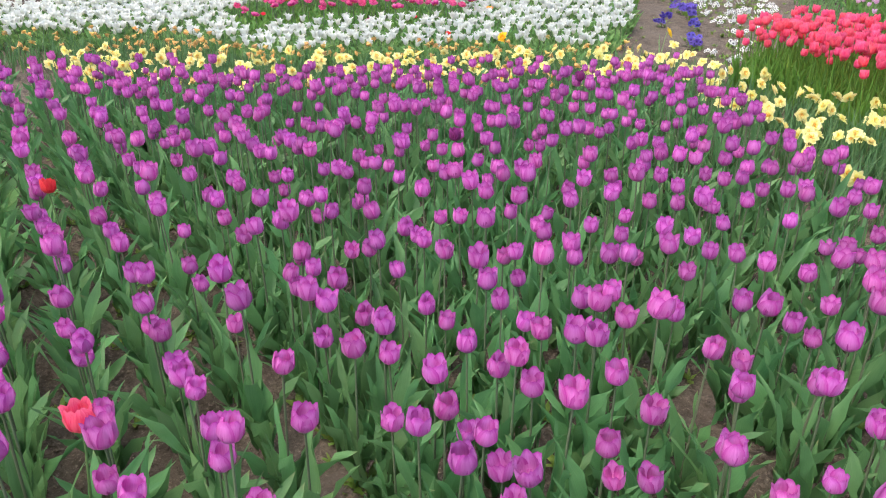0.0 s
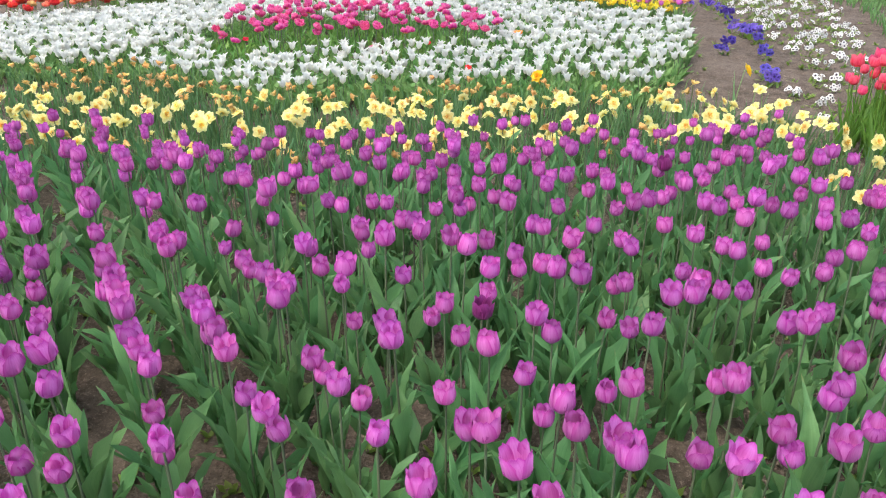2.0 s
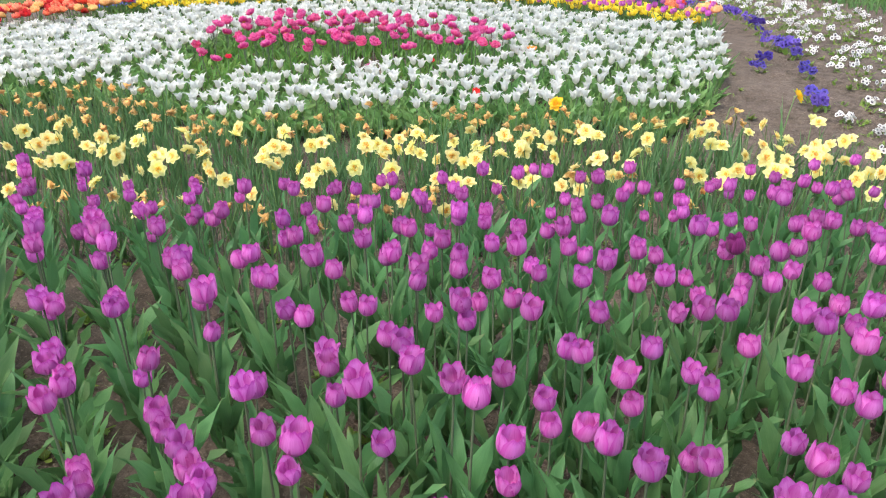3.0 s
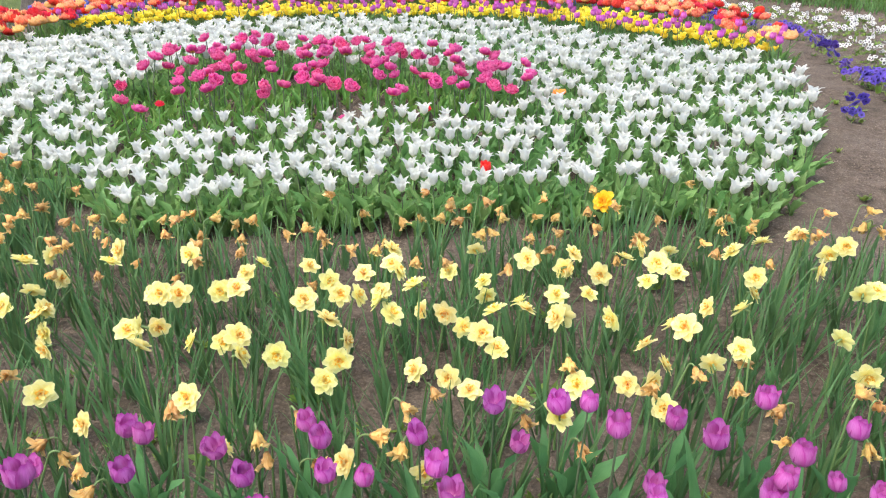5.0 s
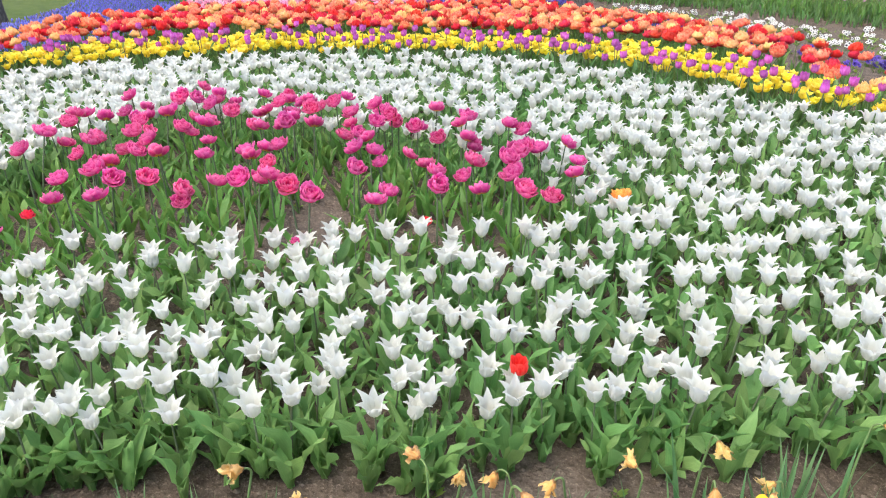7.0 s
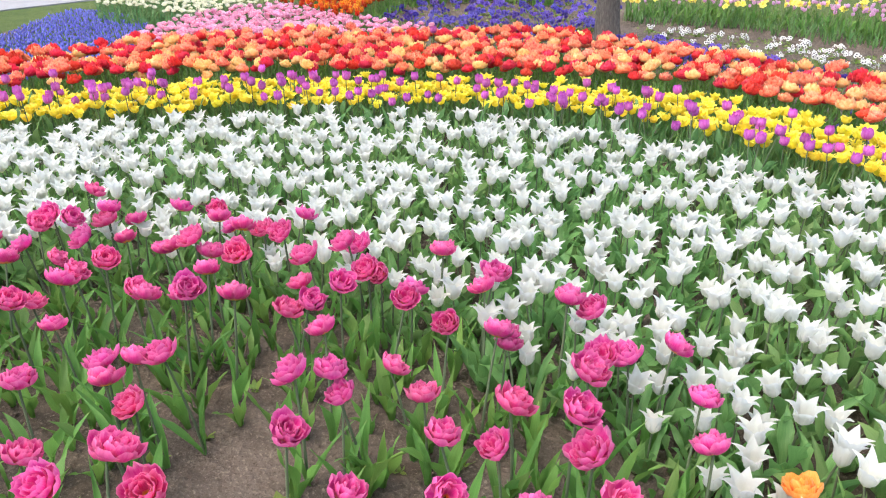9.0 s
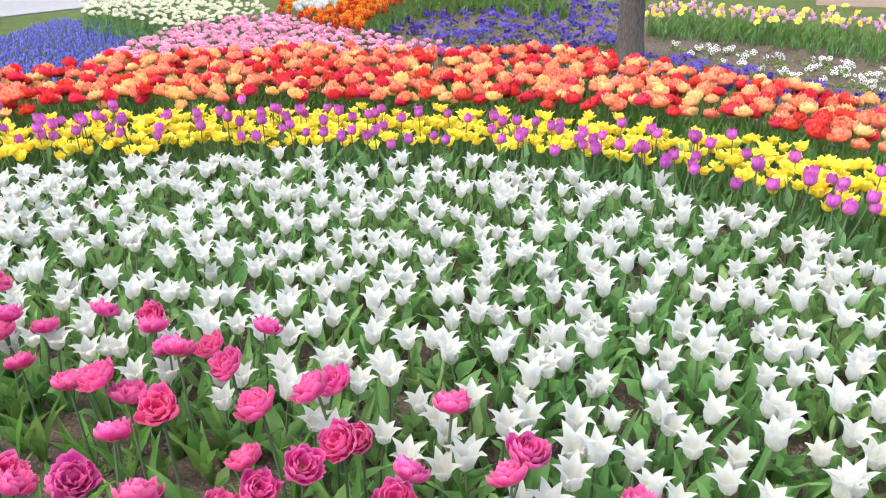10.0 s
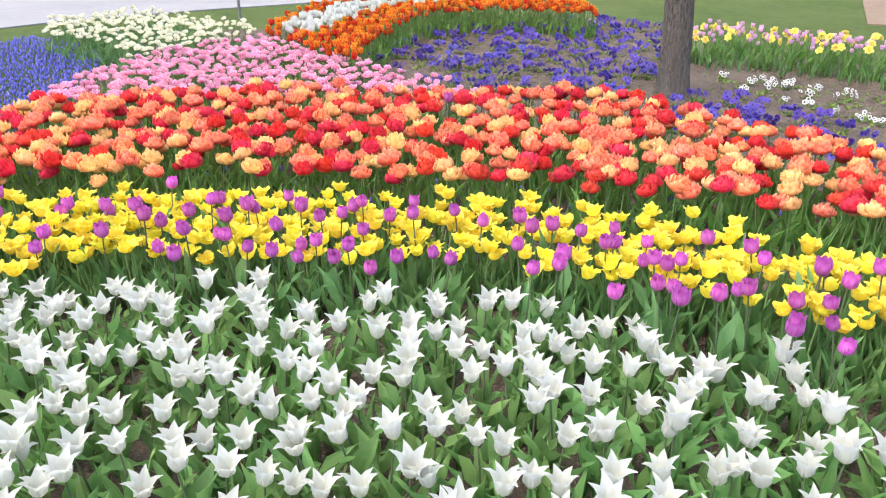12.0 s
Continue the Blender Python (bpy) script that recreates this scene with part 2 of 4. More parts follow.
def join(geos):
    v, f, uv, m, at = [], [], [], [], 0
    for g in geos:
        v.append(g.v), f.append(g.f + at), uv.append(g.uv), m.append(g.m)
        at += len(g.v)
    return Geo(np.concatenate(v), np.concatenate(f), np.concatenate(uv), np.concatenate(m))


def patch(x, y, z, u, v, wrap=False, slot=0):
    """A sheet from arrays of rows (along) by columns (across)."""
    rows, cols = x.shape
    idx = np.arange(rows * cols).reshape(rows, cols)
    nxt = np.roll(idx, -1, 1) if wrap else idx[:, 1:]
    base = idx if wrap else idx[:, :-1]
    f = np.stack([base[:-1], nxt[:-1], nxt[1:], base[1:]], -1).reshape(-1, 4)
    return Geo(np.stack([x, y, z], -1).reshape(-1, 3), f, np.stack([u, v], -1).reshape(-1, 2), np.full(len(f), slot))


def mesh_of(name, geo, materials, tone=None):
    me = bpy.data.meshes.new(name)
    count = len(geo.f)
    loops = geo.f.reshape(-1).astype(np.int32)
    me.vertices.add(len(geo.v))
    me.vertices.foreach_set("co", geo.v.astype(np.float32).ravel())
    me.loops.add(count * 4)
    me.loops.foreach_set("vertex_index", loops)
    me.polygons.add(count)
    me.polygons.foreach_set("loop_start", np.arange(0, count * 4, 4, dtype=np.int32))
    me.polygons.foreach_set("material_index", geo.m.astype(np.int32))
    me.polygons.foreach_set("use_smooth", np.ones(count, dtype=bool))
    layer = me.uv_layers.new(name="UVMap")
    layer.data.foreach_set("uv", geo.uv[loops].astype(np.float32).ravel())
    if tone is not None:
        me.attributes.new("tone", "FLOAT", "POINT").data.foreach_set("value", tone.astype(np.float32))
    for material in materials:
        me.materials.append(material)
    me.update(calc_edges=True)
    return me


def part(name, geo, materials, parent, label=""):
    ob = new(name, geo if isinstance(geo, bpy.types.Mesh) else mesh_of(name, geo, materials))
    ob.parent = parent
    return tagged(ob, label)


rng = np.random.default_rng(11)


def uni(a, b):
    return float(rng.uniform(a, b))


# ---- flower shapes ----
def petal(angle, height, radii, half, tip, rows=7, cols=4, bow=0.10, ruffle=0.0, lift=0.0, slot=0):
    """One petal of a cup. radii: distance from the axis at even steps from base to tip. half: half its angle. tip: 1 round, 2 pointed."""
    v = np.linspace(0, 1, rows)[:, None]
    u = np.linspace(-1, 1, cols)[None, :]
    r = np.interp(v, np.linspace(0, 1, len(radii)), radii)
    if tip < 1.5:
        wide = np.sqrt(np.clip(1 - (np.abs(v - 0.42) / np.where(v > 0.42, 0.59, 0.62)) ** np.where(v > 0.42, 1.9, 2.4), 0.0, 1))
    else:
        wide = np.clip(np.sin(np.pi * np.clip(v * 0.86 + 0.12, 0, 1)) ** 0.75, 0, 1) * np.clip((1.02 - v) / 0.45, 0, 1) ** 0.6
    if tip < 1:
        wide = np.maximum(wide, np.where(v > 0.5, 0.66, 0.0))
    wide = np.maximum(wide, 0.05)
    spread = radians(half) * u * wide
    r = r * (1 - bow * (u * wide) ** 2) + ruffle * v * rng.uniform(-1, 1, (rows, cols))
    a = angle + spread + 0 * v
    z = height * (v ** 0.92) + lift - height * (0.05 * v + 0.06 * v ** 4) * np.abs(u) ** 2 + ruffle * 0.7 * rng.uniform(-1, 1, (rows, cols)) * v
    return patch(r * np.cos(a), r * np.sin(a), z + 0 * u, (u + 1) / 2 + 0 * v, v + 0 * u, slot=slot)


def cup_flower(height, radii, half, tip, inner=0.9, grow=1.05, jitter=0.08, close=1.0, cols=4, rows=7, ruffle=0.0008):
    turn = uni(0, 6.28)
    out = []
    for ring, (scale, tall) in enumerate(((1.0, 1.0), (inner, grow))):
        for k in range(3):
            j = uni(1 - jitter, 1 + jitter)
            fold_in = close if ring else 1.0
            radii_k = [r * scale * (1 + (j - 1) * i / len(radii) * 2) * (1 + (fold_in - 1) * (i / (len(radii) - 1)) ** 2) for i, r in enumerate(radii)]
            out.append(petal(turn + 2.0944 * k + 1.0472 * ring + uni(-0.06, 0.06), height * tall * uni(0.96, 1.04), radii_k, half * uni(0.94, 1.06), tip, rows, cols, 0.10, ruffle))
    return join(out)


def free_petal(angle, length, width, opened, shape, cup=0.5, ruffle=0.0, ragged=0.0, rows=6, cols=4, base=0.003):
    """A petal along its own midrib. opened: its lean from upright, in degrees, at even steps from base to tip. shape: its width at even steps, 0 to 1."""
    v = np.linspace(0, 1, rows)
    lean = np.radians(np.interp(v, np.linspace(0, 1, len(opened)), opened))
    long = length * (1 + ragged * rng.uniform(-1, 1, cols))[None, :]
    step = 1 / (rows - 1)
    middle = (lean[:-1] + lean[1:]) / 2
    out = np.concatenate([[0], np.cumsum(np.sin(middle) * step)])[:, None] * long
    up = np.concatenate([[0], np.cumsum(np.cos(middle) * step)])[:, None] * long
    u = np.linspace(-1, 1, cols)[None, :]
    half = width / 2 * np.interp(v, np.linspace(0, 1, len(shape)), shape)[:, None]
    l2, v2 = lean[:, None], v[:, None]
    inward = cup * half * u ** 2 + ruffle * v2 * np.abs(u) ** 0.5 * rng.uniform(-1, 1, (rows, cols))
    x = base + out - inward * np.cos(l2)
    z = up + inward * np.sin(l2)
    y = half * u
    c, w = math.cos(angle), math.sin(angle)
    return patch(x * c - y * w, x * w + y * c, z, (u + 1) / 2 + 0 * v2, v2 + 0 * u)


LILY = (0.32, 0.80, 1.0, 0.98, 0.80, 0.52, 0.25, 0.03)
BROAD = (0.30, 0.72, 0.98, 1.0, 0.88, 0.45)


def lily_flower(height, rows=6):
    """A slim white cup whose long points turn outward."""
    turn, out, loose = uni(0, 6.28), [], uni(-6, 14)
    for ring, (tall, flare) in enumerate(((1.06, 1.0), (1.08, 0.62))):
        for k in range(3):
            f = flare * uni(0.7, 1.25)
            opened = (66, 30, 12, 8 + loose * 0.4, 16 + 10 * f + loose * 0.6, 30 + 26 * f, 40 + 44 * f)
            out.append(free_petal(turn + 2.0944 * k + 1.0472 * ring + uni(-0.12, 0.12), height * 1.22 * tall * uni(0.92, 1.08), 0.042 * uni(0.92, 1.08), opened, LILY, 0.62, 0.0010, 0.0, rows, 4, 0.003 if ring else 0.004))
    return join(out)


def double_flower(length, width, rings, ruffle, ragged, rows=5, cols=4):
    """A peony-like head. rings: number of petals, their length and width against the first ones, their lean at base, belly and tip."""
    out = []
    for number, tall, wide, low, belly, high in rings:
        turn = uni(0, 6.28)
        for i in range(number):
            opened = (low, (low + belly) / 2 + 8, belly + uni(-8, 8), high + uni(-16, 16))
            out.append(free_petal(turn + 6.283 * i / number + uni(-0.18, 0.18), length * tall * uni(0.88, 1.1), width * wide * uni(0.85, 1.12), opened, BROAD, 0.45, ruffle, ragged, rows, cols))
    return join(out)


FRILLED_RINGS = ((6, 0.70, 0.80, 98, 48, -18), (6, 0.88, 0.76, 90, 42, -46), (7, 0.94, 0.62, 74, 34, -54), (6, 0.90, 0.50, 50, 18, -50), (5, 0.84, 0.42, 24, 4, -30))
OPEN_RINGS = ((6, 1.0, 0.94, 88, 38, -16), (6, 0.94, 0.80, 66, 24, -20), (5, 0.84, 0.64, 44, 14, -8), (4, 0.70, 0.5, 22, 8, 4))
LOOSE_RINGS = ((6, 0.95, 0.86, 90, 46, -6), (5, 0.88, 0.72, 58, 24, -4), (4, 0.78, 0.55, 26, 6, 6))


def stem_tube(height, width, lean=(0.0, 0.0), slot=1, sides=5, rows=4):
    v = np.linspace(0, 1, rows)[:, None]
    a = np.linspace(0, 2 * np.pi, sides, endpoint=False)[None, :]
    cx, cy, cz = lean[0] * v ** 1.7, lean[1] * v ** 1.7, height * v
    r = width * (1.12 - 0.3 * v)
    return patch(cx + r * np.cos(a), cy + r * np.sin(a), cz + 0 * a, a / 6.283 + 0 * v, v + 0 * a, wrap=True, slot=slot)


def leaf(length, width, angle, start, bend, fold=0.35, wave=0.004, rows=8, cols=3, twist=0.0, slot=2, base=0.004, blunt=0.75, curve=0.0):
    """A leaf from the ground: start and bend are its lean from upright at the base and the turn to its tip, in degrees."""
    v = 1 - (1 - np.linspace(0, 1, rows)) ** 1.25
    lean = np.radians(start + bend * v ** 1.4)
    step = np.diff(v) * length
    out = base + np.concatenate([[0], np.cumsum(np.sin(lean[:-1]) * step)])
    up = np.concatenate([[0], np.cumsum(np.cos(lean[:-1]) * step)])
    wide = width / 2 * np.clip(np.sin(np.pi * v ** blunt), 0, 1) ** 0.95
    wide = np.maximum(wide, width * np.interp(v, [0, 0.2, 0.9, 1], [0.30, 0.2, 0.05, 0.008]))
    u = np.linspace(-1, 1, cols)[None, :]
    v2, w2, l2 = v[:, None], wide[:, None], lean[:, None]
    ripple = wave * np.sin(v2 * uni(7, 12) + u * 2 + uni(0, 6)) * np.abs(u) * np.sin(np.pi * v2)
    depth = fold * w2 * np.abs(u) ** 1.6 + ripple
    across = w2 * u * (1 - 0.10 * fold)
    tw = twist * v2
    x = out[:, None] - depth * np.cos(l2) * np.cos(tw)
    y = across * np.cos(tw) + depth * np.sin(tw) + curve * length * v2 ** 2
    z = up[:, None] + depth * np.sin(l2) + across * np.sin(tw) * 0.4
    c, s = math.cos(angle), math.sin(angle)
    return patch(x * c - y * s, x * s + y * c, z, (u + 1) / 2 + 0 * v2, v2 + 0 * u, slot=slot)


def plant(flower, height, width, leaves, sway=0.02, nod=8.0):
    """One stalk: a flower on a stem, with leaves. All in the plant's own space."""
    lean = (uni(-sway, sway), uni(-sway, sway))
    head = pose(lean[0], lean[1], height, uni(-nod, nod), uni(-nod, nod), uni(0, 360))
    return {"flower": flower.slot(0).moved(head), "stem": stem_tube(height + 0.004, width, lean), "leaf": leaves}


def tulip_leaves(count, length, width, start=(12, 30), bend=(10, 55), wave=0.004, rows=8, cols=3, climb=0.0):
    """Leaves round a stem. climb: how high up the stem the upper ones sit."""
    turn, out = uni(0, 6.28), []
    for k in range(count):
        g = leaf(length * uni(0.75, 1.1), width * uni(0.75, 1.15), turn + 6.283 * k / count + uni(-0.5, 0.5), uni(*start), uni(*bend), uni(0.35, 0.95), wave, rows, cols, uni(-0.8, 0.8), curve=uni(-0.26, 0.26))
        out.append(g.moved(pose(0, 0, climb * uni(0.4, 1.0))) if climb and k % 2 else g)
    return out


ROUND = (0.34, 0.80, 1.0, 1.0, 0.94, 0.74, 0.26)


def round_cup(size, rows=6, cols=4):
    """A tulip head of three outer and three inner rounded petals."""
    turn, out, o = uni(0, 6.28), [], uni(-0.6, 1.3)
    for ring in range(2):
        for k in range(3):
            w = uni(-5, 5) + (4 if ring else 0)
            opened = (88, 64 + 4 * o, 24, 3 + 3 * o - w * 0.3, -5 + 5 * o - w, -8 + 8 * o - w, -2 + 16 * o + uni(-10, 12))
            out.append(free_petal(turn + 2.0944 * k + 1.0472 * ring + uni(-0.08, 0.08), (0.069 - 0.001 * ring) * size * uni(0.95, 1.06), 0.0455 * size * uni(0.94, 1.06), opened, ROUND, 0.47 - 0.04 * ring, 0.0022, 0.04, rows, cols, 0.004 - 0.0015 * ring))
    return join(out)


def purple_tulip(tall=0.40, size=1.0, wide=0.042, rows=6, cols=4, leaves=4, sway=0.02, leaf_cols=3):
    f = round_cup(size * uni(0.84, 1.08), rows, cols)
    return plant(f, tall * uni(0.88, 1.08), 0.0032, tulip_leaves(leaves, tall * 0.76, wide * 0.94, (2, 20), (4, 50), 0.020, 6 if rows < 5 else 8, leaf_cols, tall * 0.24), sway)


def white_tulip(tall=0.190, rows=6):
    return plant(lily_flower(0.059 * uni(0.9, 1.1), rows), tall * uni(0.86, 1.1), 0.0032, tulip_leaves(4, tall * 1.08, 0.037, (6, 32), (6, 52), 0.018), 0.018, 11)


def yellow_tulip(tall=0.245):
    f = cup_flower(0.041 * uni(0.85, 1.12), [0.004, 0.020, 0.0245, 0.0255, 0.0285, 0.035], 62, 1, 0.84, 1.04, 0.24, 1.0, 4, 6, 0.0042)
    return plant(f, tall * uni(0.9, 1.06), 0.0034, tulip_leaves(2, tall * 0.85, 0.036, (6, 20), (5, 35)), 0.02, 14)


def double_tulip(tall, length, width, rings, wide=0.04, leaves=2, nod=16, ruffle=0.005, rows=5, cols=4, flat=1.0):
    k = uni(0.86, 1.12)
    head = double_flower(length * k, width * k, rings, ruffle, 0.09, rows, cols).moved(Matrix.Scale(flat, 4, (0, 0, 1)))
    return plant(head, tall * uni(0.92, 1.06), 0.0038, tulip_leaves(leaves, tall * 0.75, wide, (8, 30), (5, 45)), 0.03, nod)


def star(number, length, width, cupped, slot, turn=0.0, ruffle=0.0, rows=5, cols=5):
    """Petals laid out flat round an axis."""
    out = []
    for k in range(number):
        v = np.linspace(0, 1, rows)[:, None]
        u = np.linspace(-1, 1, cols)[None, :]
        wide = width / 2 * np.interp(v, [0, 0.25, 0.55, 0.8, 1.0], [0.45, 0.80, 1.0, 0.86, 0.30])
        x = length * uni(0.92, 1.06) * v + 0 * u
        y = wide * u + 0 * v
        z = (cupped * uni(0.6, 1.3) + uni(-0.16, 0.16)) * length * v ** 1.6 + 0.25 * wide * u ** 2 + ruffle * rng.uniform(-1, 1, (rows, cols)) * v
        a = turn + 6.283 * k / number + uni(-0.08, 0.08)
        out.append(patch(x * math.cos(a) - y * math.sin(a), x * math.sin(a) + y * math.cos(a), z, (u + 1) / 2 + 0 * v, v + 0 * u, slot=slot))
    return join(out)


def strap_leaves(count, length, width=0.011, slot=2, spread=(2, 22), reach=0.03):
    out = []
    for k in range(count):
        g = leaf(length * uni(0.7, 1.1), width * uni(0.8, 1.25), uni(0, 6.28), uni(*spread), uni(2, 40), 0.35, 0.001, 6, 3, uni(-0.6, 0.6), slot, blunt=0.6)
        g = g.moved(pose(uni(-reach, reach), uni(-reach, reach), 0))
        out.append(g)
    return out


OVATE = (0.42, 0.80, 1.0, 0.98, 0.76, 0.30)


def daffodil(tall=0.30):
    turn = uni(0, 6)
    head = []
    for number, length, width, low, high, ruffle, slot, lift in ((6, 0.041, 0.035, 84, 86, 0.0022, 0, 0.0), (6, 0.033, 0.028, 70, 62, 0.003, 0, 0.003), (5, 0.024, 0.018, 52, 44, 0.004, 0, 0.005), (5, 0.021, 0.012, 44, 30, 0.003, 3, 0.005), (4, 0.016, 0.012, 24, 20, 0.003, 0, 0.006), (3, 0.014, 0.009, 10, 14, 0.003, 3, 0.006)):
        turn += 0.52
        for i in range(number):
            lean = low + uni(-10, 12)
            g = free_petal(turn + 6.283 * i / number + uni(-0.10, 0.10), length * uni(0.90, 1.08), width * uni(0.88, 1.12), (lean - 10, lean, high + uni(-16, 16)), OVATE, uni(-0.1, 0.35), ruffle, 0.04, 5, 5 if number == 6 else 3, 0.002)
            head.append(g.slot(slot).moved(pose(0, 0, lift)))
    head = join(head)
    h = tall * uni(0.85, 1.08)
    lean = (uni(0.005, 0.05), uni(-0.03, 0.03))
    aim = pose(lean[0] + 0.016, lean[1], h, uni(-25, 25), uni(25, 95), 0)
    throat = stem_tube(0.022, 0.0045, slot=1, rows=3).moved(pose(lean[0] - 0.004, lean[1], h - 0.003, 0, 70, 0))
    return {"flower": head.moved(aim), "stem": join([stem_tube(h, 0.0035, lean), throat]), "leaf": strap_leaves(2, tall * 0.95)}


def hooked_neck(reach, turn, width, slot=1, rows=6, sides=5):
    """A thin neck that bends over from upright by so many degrees, and where it ends."""
    v = np.linspace(0, 1, rows)[:, None]
    a = np.linspace(0, 2 * np.pi, sides, endpoint=False)[None, :]
    k = radians(turn) * v
    r = reach / radians(turn)
    w = width * (1 - 0.25 * v)
    x, z = r * (1 - np.cos(k)) + w * np.cos(a) * np.cos(k), r * np.sin(k) - w * np.cos(a) * np.sin(k)
    end = (r * (1 - math.cos(radians(turn))), r * math.sin(radians(turn)))
    return patch(x, w * np.sin(a) + 0 * v, z, a / 6.283 + 0 * v, v + 0 * a, wrap=True, slot=slot), end


def withered_daffodil(tall=0.27):
    h = tall * uni(0.8, 1.08)
    lean = (uni(0.01, 0.05), uni(-0.03, 0.03))
    turn = uni(95, 160)
    neck, end = hooked_neck(uni(0.026, 0.040), turn, 0.0028)
    out = []
    for k in range(8):
        out.append(petal(6.283 * k / 8 + uni(-0.3, 0.3), uni(0.028, 0.046), [0.004, 0.008, 0.012, 0.014 * uni(0.5, 1.3), uni(0.004, 0.028)], uni(32, 60), 1, 6, 4, 0.3, 0.011))
    head = join(out).moved(pose(lean[0] + end[0], lean[1], h + end[1] - 0.002, 0, turn + uni(-12, 12), 0))
    return {"flower": head, "stem": join([stem_tube(h, 0.0033, lean), neck.moved(pose(lean[0], lean[1], h - 0.003))]), "leaf": strap_leaves(2, tall * 0.95)}


def muscari_spike():
    rows, a = 4, np.linspace(0, 2 * np.pi, 4, endpoint=False)[None, :]
    v = np.linspace(0, 1, rows)[:, None]
    r = 0.0115 * np.interp(v, [0, 0.15, 0.5, 1], [0.5, 1, 0.85, 0.15]) * (1 + 0.35 * np.sin(np.arange(rows)[:, None] * 3.1) + 0.2 * rng.uniform(-1, 1, (rows, 4)))
    h = uni(0.08, 0.115)
    cone = patch(r * np.cos(a), r * np.sin(a), h + 0.028 * v + 0 * a, a / 6.283 + 0 * v, 0.3 + 0.7 * v + 0 * a, wrap=True)
    return {"flower": cone, "stem": stem_tube(h, 0.0022, sides=3, rows=2), "leaf": [leaf(uni(0.08, 0.13), 0.006, uni(0, 6.28), uni(10, 45), uni(2, 40), 0.35, 0.001, 3, 3)]}


def pansy_plant(flowers=5):
    leaves = []
    for k in range(8):
        leaves.append(leaf(uni(0.04, 0.075), uni(0.018, 0.028), uni(0, 6.28), uni(20, 80), uni(0, 30), 0.2, 0.002, 4, 3).moved(pose(uni(-0.05, 0.05), uni(-0.05, 0.05), 0)))
    heads = []
    for k in range(flowers):
        f = star(5, 0.024, 0.032, 0.08, 0, uni(0, 6), 0.001, 3, 3)
        heads.append(f.moved(pose(uni(-0.06, 0.06), uni(-0.06, 0.06), uni(0.05, 0.10), uni(-35, 35), uni(15, 85), 0)))
    return {"flower": join(heads), "stem": stem_tube(0.06, 0.003, sides=4, rows=3), "leaf": leaves}


def weed():
    out = []
    for k in range(7):
        out.append(leaf(uni(0.03, 0.07), uni(0.012, 0.026), uni(0, 6.28), uni(25, 75), uni(-10, 40), 0.15, 0.004, 5, 3))
    return join(out)


# ---- the lie of the land ----
def rise(x, y):
    """Height of the soil: it sinks a little where the daffodils stand and swells under the white bed."""
    v = -0.52 * x + 0.854 * y
    z = np.interp(v, [2.0, 4.5, 6.3, 7.3, 7.7, 8.4, 9.2, 11.2, 13.0, 16.0], [0.03, 0.04, 0.0, -0.02, 0.01, 0.08, 0.11, 0.11, 0.07, 0.0])
    return z


def inside(x, y, poly):
    x, y = np.asarray(x), np.asarray(y)
    hit = np.zeros(x.shape, dtype=bool)
    for (x0, y0), (x1, y1) in zip(poly, poly[1:] + poly[:1]):
        if y0 != y1:
            hit ^= ((y0 > y) != (y1 > y)) & (x < (x1 - x0) * (y - y0) / (y1 - y0) + x0)
    return hit


def rows_in(poly, step, gap, direction, shake=0.3, drop=0.0, stagger=True, tidy=1.0, phase=None, slip=(0.0, 0.0)):
    """Places in rows over a bed's outline. step: along a row; gap: from row to row; direction: of the rows, as a vector.
    slip: the rows beyond the first number stand off by the second."""
    d = np.array(direction) / np.hypot(*direction)
    e = np.array([-d[1], d[0]])
    p = np.array(poly)
    a, b = p @ d, p @ e
    out = []
    first = b.min() if phase is None else b.min() + (phase - b.min()) % gap
    for i, across in enumerate(np.arange(first, b.max(), gap)):
        along = np.arange(a.min() + (step / 2 if stagger and i % 2 else 0), a.max(), step)
        along = along + rng.uniform(-shake, shake, along.shape) * step
        side = across + (slip[1] if slip[1] and across > slip[0] else 0.0) + rng.uniform(-shake, shake, along.shape) * gap * tidy
        out.append(np.outer(along, d) + np.outer(side, e))
    out = np.concatenate(out)
    out = out[inside(out[:, 0], out[:, 1], poly)]
    return out[rng.random(len(out)) > drop]


def clumped(p):
    """Draws neighbours along a row together, two by two."""
    p = p.copy()
    for k in range(1, len(p), 2):
        if np.hypot(*(p[k] - p[k - 1])) < 0.3 and rng.random() < 0.7:
            p[k] += (p[k - 1] - p[k]) * uni(0.5, 0.8)
    return p


WALK_FROM, WALK_TO = np.array([-0.5, 2.0]), np.array([-4.9, 9.6])


def from_line(p):
    """Distance in plan from the middle line of the garden."""
    d = WALK_TO - WALK_FROM
    k = np.clip(((p - WALK_FROM) @ d) / (d @ d), 0, 1)
    return np.hypot(*(p - WALK_FROM - k[:, None] * d).T)


